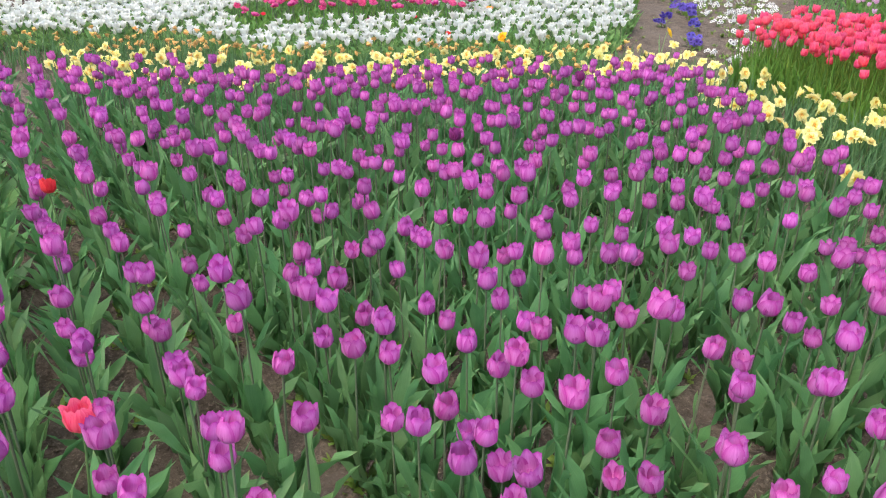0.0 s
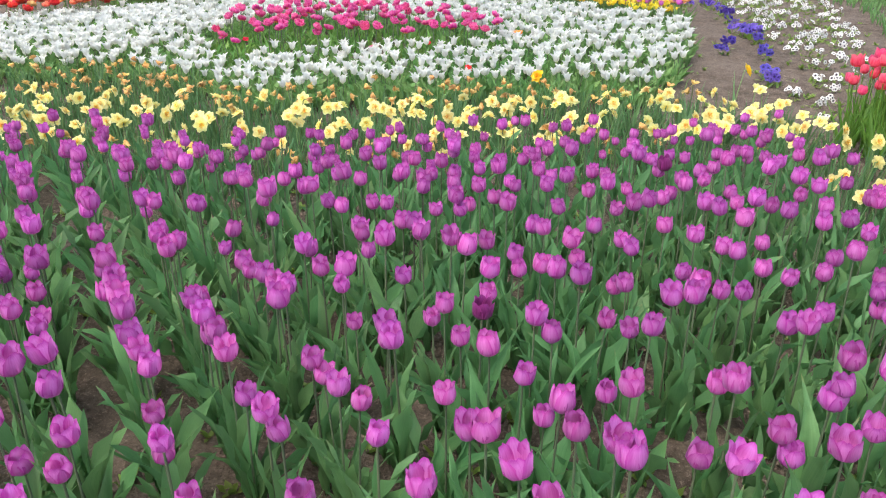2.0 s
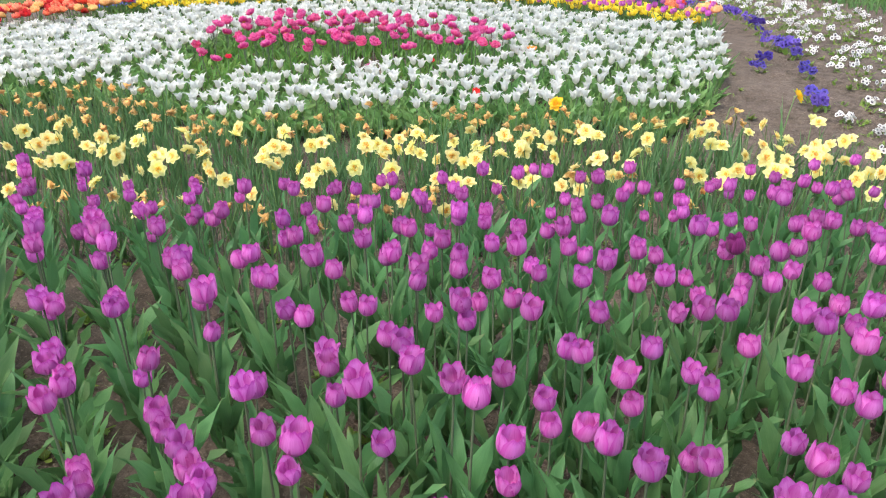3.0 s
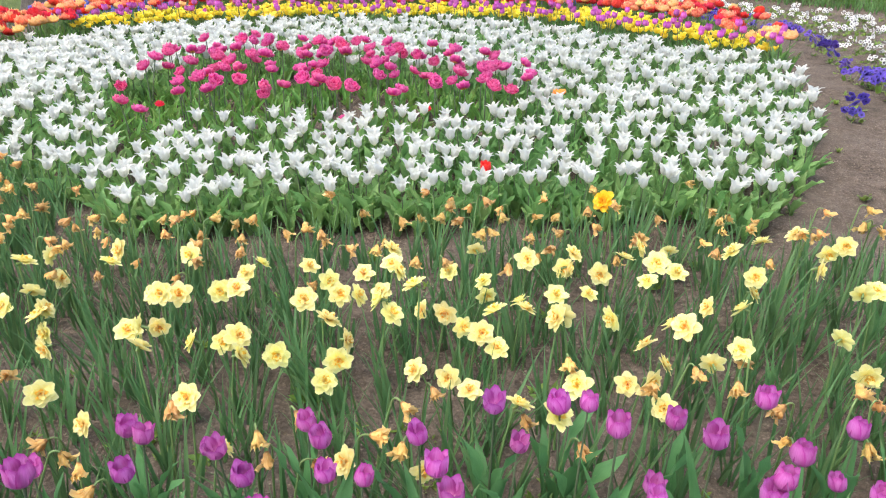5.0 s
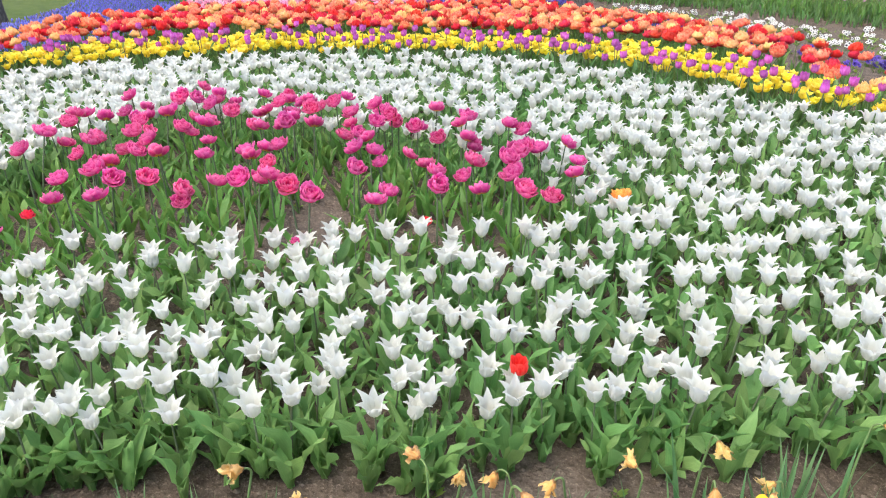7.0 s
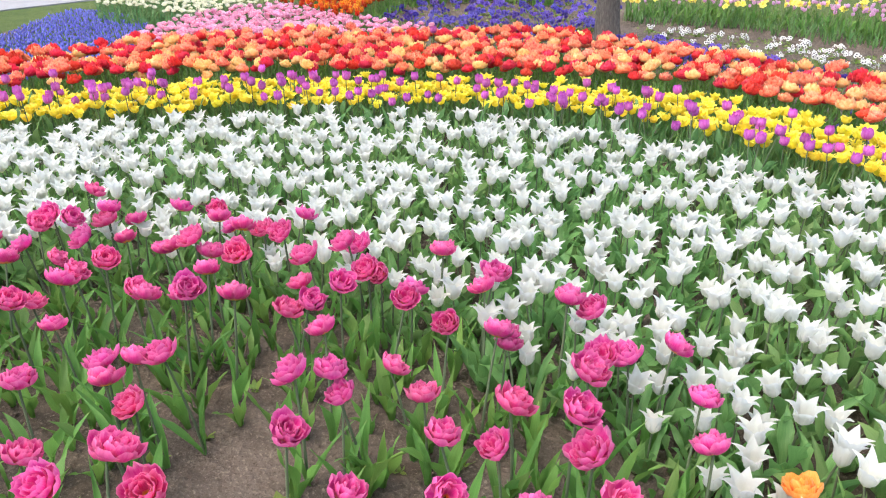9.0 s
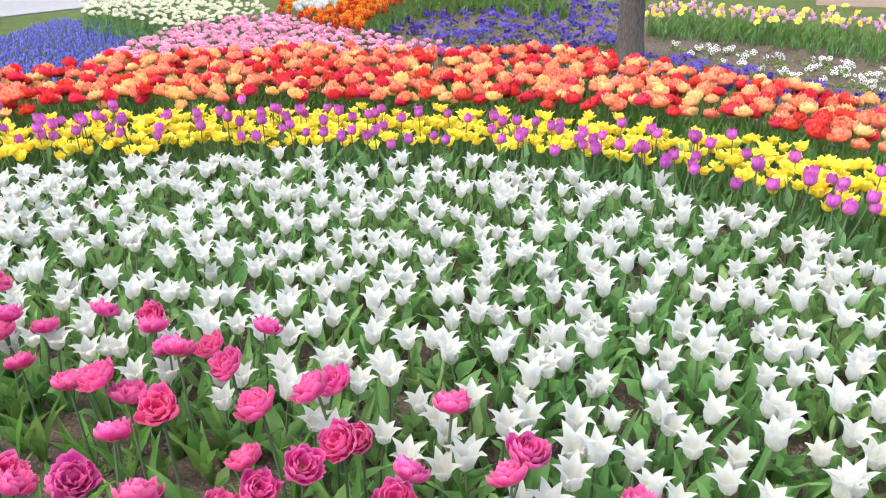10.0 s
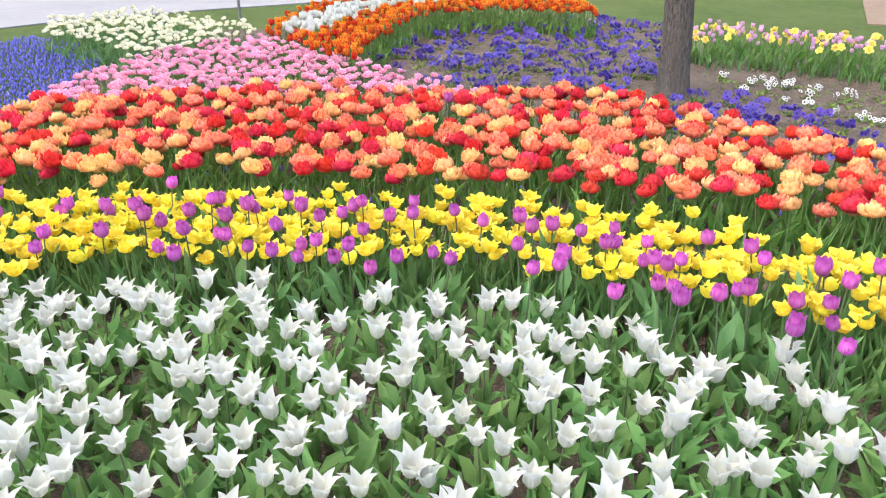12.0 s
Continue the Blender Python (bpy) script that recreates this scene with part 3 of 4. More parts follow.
def spread_joined(name, variants, materials, places, label, category, sizes=(0.9, 1.1), lean=4.0, facing=None, pick=None):
    """Many plants as one object."""
    whole = [join([g["flower"], g["stem"], *g["leaf"]]) for g in variants]
    choice = rng.integers(0, len(variants), len(places)) if pick is None else pick
    chunks, tones = [], []
    for k, g in enumerate(whole):
        p = places[choice == k]
        if not len(p):
            continue
        n = len(p)
        yaw = rng.uniform(0, 2 * np.pi, n) if facing is None else rng.normal(facing[0], facing[1], n)
        tx, ty = np.radians(rng.normal(0, lean, n)), np.radians(rng.normal(0, lean, n))
        s = rng.uniform(*sizes, n)
        c, si = np.cos(yaw), np.sin(yaw)
        x = g.v[:, 0][None] * c[:, None] - g.v[:, 1][None] * si[:, None]
        y = g.v[:, 0][None] * si[:, None] + g.v[:, 1][None] * c[:, None]
        z = np.repeat(g.v[:, 2][None], n, 0)
        x, y = x + z * np.tan(tx)[:, None], y + z * np.tan(ty)[:, None]
        v = np.stack([x, y, z], -1) * s[:, None, None]
        v[:, :, 0] += p[:, 0][:, None]
        v[:, :, 1] += p[:, 1][:, None]
        v[:, :, 2] += rise(p[:, 0], p[:, 1])[:, None] - 0.003
        f = (g.f[None] + (np.arange(n) * len(g.v))[:, None, None]).reshape(-1, 4)
        chunks.append(Geo(v.reshape(-1, 3), f, np.tile(g.uv, (n, 1)), np.tile(g.m, n)))
        tones.append(np.repeat(rng.random(n), len(g.v)))
    ob = new(name, mesh_of(name, join(chunks), materials, np.concatenate(tones)))
    return tagged(ob, label, category, kind="stuff")


def spread_single(name, variants, materials, places, label, category, group, sizes=(0.9, 1.1), lean=4.0, facing=None, pick=None, parts=("flower", "stem", "leaf")):
    """Plants as things of their own, each with its flower, stem and leaves."""
    kit = []
    for g in variants:
        kit.append([(parts[0], mesh_of(parts[0], g["flower"], materials)), (parts[1], mesh_of(parts[1], g["stem"], materials))] + [(parts[2], mesh_of(parts[2], l, materials)) for l in g["leaf"]])
    made = []
    for i, (x, y) in enumerate(places):
        k = int(rng.integers(0, len(variants))) if pick is None else int(pick[i])
        yaw = uni(0, 360) if facing is None else math.degrees(rng.normal(*facing))
        root = new(name)
        root.empty_display_size = 0.05
        s = uni(*sizes)
        root.matrix_world = pose(x, y, float(rise(x, y)) - 0.003, float(rng.normal(0, lean)), float(rng.normal(0, lean)), yaw) @ Matrix.Scale(s, 4)
        for part_name, me in kit[k]:
            part(part_name, me, materials, root)
        made.append(tagged(root, label, category, group))
    return made


def bed(name, variants, materials, places, label, category, group, singles, stuff_name, stuff_label, **more):
    """A bed: the plants beside the middle line one by one, the others joined."""
    order = np.argsort(from_line(places))
    near, far = places[order[:singles]], places[order[singles:]]
    pick, fine = more.pop("pick", None), more.pop("fine", variants)
    if singles:
        spread_single(name, fine, materials, near, label, category, group, pick=None if pick is None else pick[order[:singles]], **more)
    if len(far):
        spread_joined(stuff_name, variants, materials, far, stuff_label, category, pick=None if pick is None else pick[order[singles:]], **more)


# ---- ground ----
def axis(low, high, step, far):
    inner = np.arange(low, high + step / 2, step)
    outer = np.array([0.3, 1, 3, 8, 20, 50, 120, far])
    return np.concatenate([low - outer[::-1], inner, high + outer])


def sheet(name, xs, ys, height, material, label, category, poly=None):
    x, y = np.meshgrid(xs, ys)
    z = height(x, y)
    g = patch(x, y, z, x, y)
    if poly is not None:
        mid = g.v[g.f].mean(1)
        g.f = g.f[inside(mid[:, 0], mid[:, 1], poly)]
        used = np.unique(g.f)
        back = np.zeros(len(g.v), dtype=int)
        back[used] = np.arange(len(used))
        g = Geo(g.v[used], back[g.f], g.uv[used], np.zeros(len(g.f), dtype=int))
    return tagged(new(name, mesh_of(name, g, [material])), label, category, kind="structure")


def crumble(x, y, amount=0.016):
    """Clods and hollows of dug soil."""
    z = np.zeros(x.shape)
    r = np.random.default_rng(5)
    for k in range(26):
        f = r.uniform(5, 48)
        a = r.uniform(0, np.pi)
        z += np.sin((x * np.cos(a) + y * np.sin(a)) * f + r.uniform(0, 6) + 1.5 * np.sin(x * r.uniform(2, 7) + y * r.uniform(2, 7))) * (5 / f) ** 0.55
    return amount * z / 3.0


GARDEN = [(4.0, -2.0), (4.0, 12.0), (1.5, 15.5), (-3.4, 16.9), (-6.8, 17.5), (-8.4, 19.3), (-10.6, 19.2), (-12.6, 15.6), (-14.4, 13.6), (-13.4, 11.4), (-11.5, 9.3), (-11.0, 6.0), (-8.0, -2.0)]
sheet("ground", axis(-18, 6, 0.5, 400), axis(-4, 26, 0.5, 400), lambda x, y: -0.05 + 0 * x, TURF, "mown green lawn round the flower beds", "lawn")
sheet("soil", np.arange(-14.6, 4.01, 0.07), np.arange(-2.0, 19.61, 0.07), lambda x, y: rise(x, y) + crumble(x, y), SOIL, "dug brown garden soil between the flowers", "soil", GARDEN)


def slab(name, outline, top, material, label, category):
    """A flat paved surface with a thickness."""
    bm = bmesh.new()
    face = bm.faces.new([bm.verts.new((x, y, top)) for x, y in outline])
    face.normal_update()
    if face.normal.z < 0:
        face.normal_flip()
    extra = bmesh.ops.extrude_face_region(bm, geom=[face])
    for v in extra["geom"]:
        if isinstance(v, bmesh.types.BMVert):
            v.co.z -= 0.08
    bmesh.ops.recalc_face_normals(bm, faces=bm.faces)
    me = bpy.data.meshes.new(name)
    bm.to_mesh(me)
    bm.free()
    me.materials.append(material)
    return tagged(new(name, me), label, category, kind="structure")


slab("pavement", [(-15.5, 8.0), (-15.9, 12.0), (-16.05, 14.2), (-15.6, 16.4), (-15.0, 18.4), (-14.2, 21.0), (-12.5, 25.0), (-24, 38), (-60, 40), (-60, 0), (-16, 0)], -0.03, PAVING, "light grey paved path beyond the beds", "pavement")
slab("footpath", [(-6.2, 21.5), (-6.8, 25.2), (-7.4, 30.0), (4.0, 30.0), (4.0, 24.2), (-1.0, 22.8)], -0.03, SAND, "tan brick path beyond the lawn", "path")

# ---- outlines of the beds ----
PURPLE_BED = [(1.6, 0.2), (0.9, 1.9), (0.15, 3.4), (-0.35, 4.45), (-0.9, 5.25), (-1.24, 6.12), (-1.82, 5.62), (-2.18, 5.38), (-2.68, 5.05), (-3.23, 4.63), (-3.68, 4.38), (-4.95, 3.85), (-5.6, 3.3), (-4.6, 1.6), (-2.4, 0.2)]
WHITE_BED = [(-4.62, 5.72), (-4.18, 6.06), (-3.47, 6.5), (-3.05, 6.86), (-2.62, 7.15), (-2.28, 7.22), (-2.2, 7.6), (-2.3, 8.7), (-2.57, 9.35), (-2.9, 9.74), (-3.8, 9.97), (-4.7, 10.17), (-5.4, 10.2), (-6.15, 9.80), (-6.85, 9.35), (-7.2, 9.02), (-7.5, 8.55), (-7.8, 7.95), (-7.85, 7.3), (-8.2, 6.3), (-8.6, 5.0), (-7.9, 4.7), (-7.2, 4.95), (-6.65, 5.2), (-6.1, 5.55), (-5.65, 5.75), (-5.05, 5.78)]
PINK_GAP = [(-5.2, 6.15), (-5.65, 6.4), (-6.0, 6.75), (-6.15, 7.2), (-6.1, 7.75), (-5.4, 8.12), (-4.6, 8.15), (-3.9, 8.0), (-3.6, 7.8), (-3.78, 7.55), (-4.08, 7.32), (-4.42, 7.08), (-4.8, 6.78), (-5.1, 6.5)]
PINK_BED = [(-5.4, 6.35), (-5.85, 6.55), (-6.05, 7.0), (-6.3, 7.4), (-6.2, 8.0), (-5.5, 8.3), (-4.5, 8.34), (-3.95, 8.22), (-3.70, 7.95), (-3.68, 7.7), (-3.9, 7.47), (-4.17, 7.33), (-4.42, 7.18), (-4.5, 6.94), (-4.88, 6.86), (-5.1, 6.66)]
YELLOW_BED = [(-8.15, 7.85), (-7.9, 8.25), (-7.55, 8.72), (-7.2, 9.2), (-6.68, 9.66), (-6.15, 10.1), (-5.42, 10.4), (-4.72, 10.42), (-3.85, 10.12), (-3.05, 9.82), (-2.78, 9.8), (-3.0, 10.2), (-3.9, 10.8), (-4.8, 11.05), (-5.4, 11.0), (-6.2, 10.72), (-7.2, 10.15), (-7.95, 9.45), (-8.3, 8.8), (-8.42, 8.3)]
ORANGE_BED = [(-7.85, 6.9), (-7.9, 7.5), (-8.35, 8.1), (-8.5, 8.6), (-8.05, 9.55), (-7.25, 10.25), (-6.2, 10.9), (-5.5, 11.2), (-4.8, 11.25), (-4.1, 11.0), (-3.3, 10.5), (-2.85, 9.9), (-2.6, 9.5), (-2.75, 10.4), (-3.2, 11.3), (-4.0, 12.05), (-5.0, 12.5), (-5.75, 12.62), (-6.4, 12.95), (-7.1, 12.8), (-7.6, 12.35), (-8.7, 11.5), (-9.4, 10.5), (-9.4, 9.4), (-9.2, 8.6), (-8.8, 7.8), (-8.5, 6.4), (-8.0, 6.2)]
SOFT_PINK_BED = [(-9.55, 10.5), (-10.2, 11.2), (-10.9, 12.5), (-10.8, 13.6), (-9.6, 13.3), (-8.4, 12.8), (-7.5, 12.7), (-7.9, 12.1), (-8.8, 11.5)]
MUSCARI_BED = [(-9.6, 8.4), (-11.2, 9.2), (-12.2, 10.6), (-13.7, 12.2), (-14.0, 12.8), (-13.2, 12.85), (-12.0, 12.5), (-11.3, 11.9), (-10.4, 11.2), (-9.6, 10.4)]
CREAM_BED = [(-12.6, 12.2), (-13.8, 12.95), (-13.5, 14.0), (-11.8, 13.95), (-11.1, 13.8), (-10.85, 13.1), (-10.65, 12.0), (-11.4, 12.2)]
FLAME_BED = [(-10.95, 13.75), (-9.9, 13.25), (-8.95, 12.9), (-9.25, 13.4), (-10.0, 14.8), (-10.4, 15.8), (-10.0, 16.9), (-8.6, 17.2), (-9.4, 18.2), (-11.2, 18.0), (-12.0, 15.6)]
FLAME_WHITE = [(-10.7, 13.75), (-10.0, 13.5), (-10.6, 14.6), (-11.1, 16.0), (-10.8, 17.2), (-11.4, 17.2), (-11.6, 15.6)]
CORAL_BED = [(-1.02, 6.75), (-1.0, 7.35), (-0.78, 7.95), (-0.1, 8.0), (1.0, 8.0), (1.0, 5.65), (0.4, 5.42), (-0.12, 5.66), (-0.58, 6.40)]
LILAC_BED = [(-7.3, 16.2), (-6.2, 16.25), (-5.4, 16.3), (-4.6, 15.95), (-3.0, 15.3), (-1.8, 14.7), (-1.0, 13.5), (-0.6, 11.4), (-0.3, 9.4), (0.8, 9.2), (1.0, 12.0), (0.0, 14.6), (-2.6, 16.1), (-4.6, 16.9), (-7.3, 17.2)]
BACK_BED = [(-7.2, 16.05), (-6.4, 16.1), (-5.5, 16.12), (-5.0, 15.85), (-4.5, 15.6), (-3.3, 15.1), (-2.2, 14.4), (-1.5, 13.2), (-1.05, 11.2), (-0.75, 9.3), (0.8, 9.2), (1.0, 12.0), (0.0, 14.6), (-2.6, 16.1), (-4.6, 17.0), (-7.2, 17.3)]
FRESH_STRIP = [(-1.2, 6.15), (-1.75, 5.6), (-2.6, 5.0), (-3.15, 4.6), (-3.6, 4.35), (-5.0, 3.85), (-5.6, 4.6), (-4.9, 5.1), (-4.2, 5.25), (-3.6, 5.6), (-2.9, 6.15), (-2.1, 6.75), (-1.4, 7.05), (-1.0, 6.6)]
FADED_STRIP = [(-5.9, 5.0), (-5.5, 5.85), (-4.9, 5.7), (-4.6, 5.55), (-4.1, 5.85), (-3.4, 6.35), (-2.7, 7.0), (-2.1, 7.1), (-1.7, 7.0), (-2.4, 6.45), (-3.2, 5.8), (-3.9, 5.3), (-4.8, 4.9)]
CORNER = [(-0.95, 5.3), (-1.3, 6.3), (-0.95, 6.85), (-0.4, 6.3), (-0.05, 5.7), (0.4, 4.5), (-0.3, 4.6)]
LEFT_FILL = [(-7.9, 4.0), (-7.7, 4.6), (-7.1, 4.85), (-6.6, 5.12), (-6.05, 5.46), (-5.6, 5.68), (-4.9, 5.66), (-4.8, 5.4), (-5.5, 5.0), (-6.2, 4.4), (-6.8, 3.8)]
SIDE_STRIP = [(-0.9, 5.55), (-0.85, 5.95), (-0.4, 5.95), (0.1, 5.5), (0.35, 4.6), (0.6, 3.6), (0.35, 3.5), (-0.1, 4.1), (-0.3, 4.75), (-0.55, 5.1)]
VIOLET_FIELD = [(-10.1, 14.4), (-10.75, 16.4), (-10.0, 18.6), (-8.5, 19.0), (-7.6, 17.0), (-7.1, 15.2), (-7.3, 13.6), (-8.2, 13.3)]
VIOLET_LINE = [(-1.55, 8.2), (-1.75, 8.3), (-2.25, 9.9), (-2.6, 10.6), (-2.95, 11.6), (-3.6, 12.4), (-4.7, 12.9), (-6.3, 13.3), (-6.9, 14.6), (-6.3, 15.0), (-5.2, 14.2), (-4.2, 13.6), (-3.1, 12.8), (-2.5, 11.4), (-2.05, 10.2), (-1.8, 9.4)]
PALE_FIELD = [(-1.08, 7.45), (-1.34, 7.7), (-1.52, 8.6), (-1.78, 9.6), (-2.4, 11.2), (-3.0, 12.9), (-4.2, 13.9), (-5.2, 14.5), (-6.4, 15.2), (-6.9, 15.6), (-6.5, 15.8), (-5.4, 15.8), (-4.5, 15.35), (-3.2, 14.6), (-2.1, 14.1), (-1.6, 13.0), (-1.25, 11.0), (-1.0, 9.2)]
ROW = (-0.8746, 0.4848)
FRONT = (0.786, 0.60)


# ---- trees and post ----
def tree(x, y, girth, lean, seed, label):
    r = np.random.default_rng(seed)
    root = new("tree")
    root.matrix_world = pose(x, y, float(rise(x, y)) - 0.05)
    sides, rows = 84, 70
    v = np.linspace(0, 1, rows)[:, None]
    a = np.linspace(0, 2 * np.pi, sides, endpoint=False)[None, :]
    furrow = r.uniform(-1, 1, (rows // 7 + 1, sides))[np.arange(rows) // 7]
    ridge = 0.035 * np.sin(a * 21 + 2.2 * np.sin(v * 34) + 1.6 * np.sin(v * 13 + 3)) + 0.03 * furrow + 0.012 * r.uniform(-1, 1, (rows, sides))
    rad = girth / 2 * (1 - 0.30 * v + 0.35 * np.exp(-v * 26) * (1 + 0.3 * np.sin(a * 5 + seed))) * (1 + ridge)
    part("trunk", patch(rad * np.cos(a) + lean[0] * v, rad * np.sin(a) + lean[1] * v, 4.0 * v + 0 * a, a / 6.283 + 0 * v, v + 0 * a, wrap=True), [BARK], root)
    for k in range(6):
        limb = stem_tube(r.uniform(1.2, 2.0), girth * 0.16, (r.uniform(-0.2, 0.2), r.uniform(-0.2, 0.2)), slot=0, sides=8, rows=7)
        h = r.uniform(0.72, 0.98)
        part("limb", limb.moved(pose(lean[0] * h, lean[1] * h, 4.0 * h, r.uniform(25, 60), 0, 60 * k + r.uniform(-20, 20))), [BARK], root)
    return tagged(root, label, "tree")


tree(-6.80, 14.72, 0.25, (-0.16, -0.14), 3, "grey-brown furrowed tree trunk in the pansy bed")
tree(-12.2, 9.9, 0.34, (0.0, 0.05), 8, "grey tree trunk on the lawn edge")
post = new("post")
post.matrix_world = pose(-14.3, 16.2, -0.05)
part("pole", stem_tube(1.1, 0.02, (-0.05, 0.0), slot=0, sides=10), [METAL], post)
part("foot", stem_tube(0.03, 0.028, slot=0, sides=12, rows=3), [METAL], post)
tagged(post, "thin dark metal post on the lawn", "post")

# ---- purple tulips ----
purples = [purple_tulip(sway=0.006) for _ in range(12)]
fine_purples = [purple_tulip(rows=8, cols=6, sway=0.006, leaf_cols=5) for _ in range(12)]
places = rows_in(PURPLE_BED, 0.083, 0.170, ROW, 0.5, 0.13, tidy=0.16, phase=0.114, slip=(-1.3, -0.075))
places = places[(places @ (-0.4848, -0.8746) < -1.4) | (rng.random(len(places)) < 0.88)]
verge = places @ (-0.52, 0.854) > 5.12
spread_single("purple_tulip", purples, [PURPLE, DARK_STEM, TULIP_LEAF], places[verge], "purple single tulip on a shorter stem at the bed's end", "purple tulip", "purple tulips in rows", sizes=(0.72, 0.93), lean=3.0)
places = places[~verge]
bed("purple_tulip", purples, [PURPLE, DARK_STEM, TULIP_LEAF], places, "purple single tulip with grey-green leaves in the bed", "purple tulip", "purple tulips in rows", 105, "tulip_bed", "rows of purple tulips with grey-green leaves", sizes=(0.84, 1.04), lean=1.3, fine=fine_purples)

# ---- white tulips and the pink ones among them ----
whites = [white_tulip() for _ in range(12)]
fine_whites = [white_tulip(rows=9) for _ in range(12)]
places = rows_in(WHITE_BED, 0.089, 0.126, FRONT, 0.48, 0.05, tidy=0.40)
far_lobe = rows_in([(-5.9, 5.6), (-6.3, 8.0), (-7.2, 9.0), (-7.8, 7.9), (-8.2, 6.3), (-7.2, 5.0)], 0.15, 0.16, FRONT, 0.5, 0.1)
places = np.concatenate([places, far_lobe])
places = places[~inside(places[:, 0], places[:, 1], PINK_GAP)]
bed("white_tulip", whites, [WHITE, DARK_STEM, WHITE_LEAF], places, "white lily-flowered tulip with pointed petals", "white tulip", "white tulips", 235, "white_tulip_bed", "dense bed of white lily-flowered tulips", sizes=(0.9, 1.12), lean=3.5, fine=fine_whites)
pinks = [double_tulip(0.300, 0.059, 0.048, OPEN_RINGS, 0.030, 2, 36, 0.0046, 6, 5) for _ in range(9)]
places = rows_in(PINK_BED, 0.14, 0.155, FRONT, 0.5, 0.06)
places = places[(places[:, 0] > -4.5) | (places @ (-0.52, 0.854) > 9.15) | (rng.random(len(places)) < 0.68)]
spread_single("pink_tulip", pinks, [PINK, DARK_STEM, FRESH_LEAF], places, "deep pink double tulip on a dark stem", "pink tulip", "pink double tulips", lean=4.0)

# ---- yellow band with purple tulips, orange and red band ----
yellows = [yellow_tulip() for _ in range(6)]
places = rows_in(YELLOW_BED, 0.069, 0.074, FRONT, 0.44, 0.03)
# BLUE_LEAF is paler than TULIP_LEAF, brightening the dark gaps between these plants
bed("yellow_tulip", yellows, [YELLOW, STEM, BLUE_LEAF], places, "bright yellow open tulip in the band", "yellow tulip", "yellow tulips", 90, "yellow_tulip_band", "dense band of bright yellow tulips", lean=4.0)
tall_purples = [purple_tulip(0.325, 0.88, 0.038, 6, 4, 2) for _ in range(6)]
BAND_FRONT = [(-8.2, 7.75), (-7.75, 8.5), (-7.2, 9.1), (-6.7, 9.5), (-6.08, 9.86), (-5.4, 10.1), (-4.7, 10.1), (-3.8, 9.9), (-2.75, 9.55), (-2.7, 10.0), (-3.8, 10.4), (-4.7, 10.7), (-5.4, 10.68), (-6.3, 10.36), (-7.1, 9.92), (-7.9, 9.25), (-8.35, 8.5), (-8.5, 7.9)]
places = rows_in(BAND_FRONT, 0.120, 0.130, FRONT, 0.48, 0.22)
# same paler leaf colour, put in against the shade between the stalks
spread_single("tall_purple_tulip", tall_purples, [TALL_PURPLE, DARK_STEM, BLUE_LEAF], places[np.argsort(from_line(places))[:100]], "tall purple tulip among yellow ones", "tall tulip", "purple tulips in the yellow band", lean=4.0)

rest = places[np.argsort(from_line(places))[100:]]
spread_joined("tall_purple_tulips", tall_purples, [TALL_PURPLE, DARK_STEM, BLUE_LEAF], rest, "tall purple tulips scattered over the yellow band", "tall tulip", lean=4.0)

doubles = [double_tulip(0.30, 0.082, 0.070, FRILLED_RINGS, 0.036, 2, 16, 0.0062, 4, 3, 0.90) for _ in range(12)]
fine_doubles = [double_tulip(0.30, 0.082, 0.070, FRILLED_RINGS, 0.036, 2, 16, 0.0066, 5, 5, 0.90) for _ in range(12)]
for k, g in enumerate(doubles + fine_doubles):
    g["flower"] = g["flower"].slot((0, 3, 4, 0, 3, 0, 4, 3, 0, 4, 0, 3)[k % 12])
places = rows_in(ORANGE_BED, 0.106, 0.110, FRONT, 0.42, 0.03)
places = places[(places[:, 0] < -3.7) | (rng.random(len(places)) > 0.6)]
bed("double_tulip", doubles, [RED, STEM, FRESH_LEAF, CORAL, APRICOT], places, "full double tulip in red, orange or apricot", "double tulip", "red and orange double tulips", 120, "orange_tulip_band", "dense band of red, orange and apricot double tulips", lean=4.0, fine=fine_doubles)

# ---- daffodils ----
FACING = (-1.0, 1.25)
daffodils = [daffodil() for _ in range(9)]
faded = [withered_daffodil() for _ in range(7)]
places = rows_in(FRESH_STRIP, 0.12, 0.145, FRONT, 0.55, 0.10)
over = (places @ (-0.52, 0.854) < 5.98) & (rng.random(len(places)) < 0.72)
gone, places = places[over], clumped(places[~over])
bed("daffodil", daffodils, [DAFFODIL, STEM, STRAP_LEAF, CORONA], places, "pale yellow double daffodil with an orange heart", "daffodil", "pale yellow daffodils", 105, "daffodil_strip", "pale yellow daffodils beside the tulips", sizes=(0.78, 1.0), lean=5.0, facing=FACING)
places = np.concatenate([rows_in(FADED_STRIP, 0.12, 0.14, FRONT, 0.55, 0.2), rows_in(LEFT_FILL, 0.17, 0.18, FRONT, 0.5, 0.25), gone])
bed("withered_daffodil", faded, [WITHERED, STEM, STRAP_LEAF], places, "withered orange-brown daffodil hanging its head", "withered daffodil", "withered daffodils", 70, "withered_daffodil_strip", "withered orange-brown daffodils", lean=6.0, facing=FACING)
places = np.concatenate([rows_in(SIDE_STRIP, 0.12, 0.13, FRONT, 0.5, 0.38), rows_in(CORNER, 0.15, 0.16, FRONT, 0.5, 0.55)])
spread_single("daffodil", daffodils, [DAFFODIL, STEM, STRAP_LEAF, CORONA], places, "pale yellow double daffodil at the bed's edge", "daffodil", "pale yellow daffodils at the edge", sizes=(0.76, 0.98), lean=5.0, facing=FACING)
straps = []
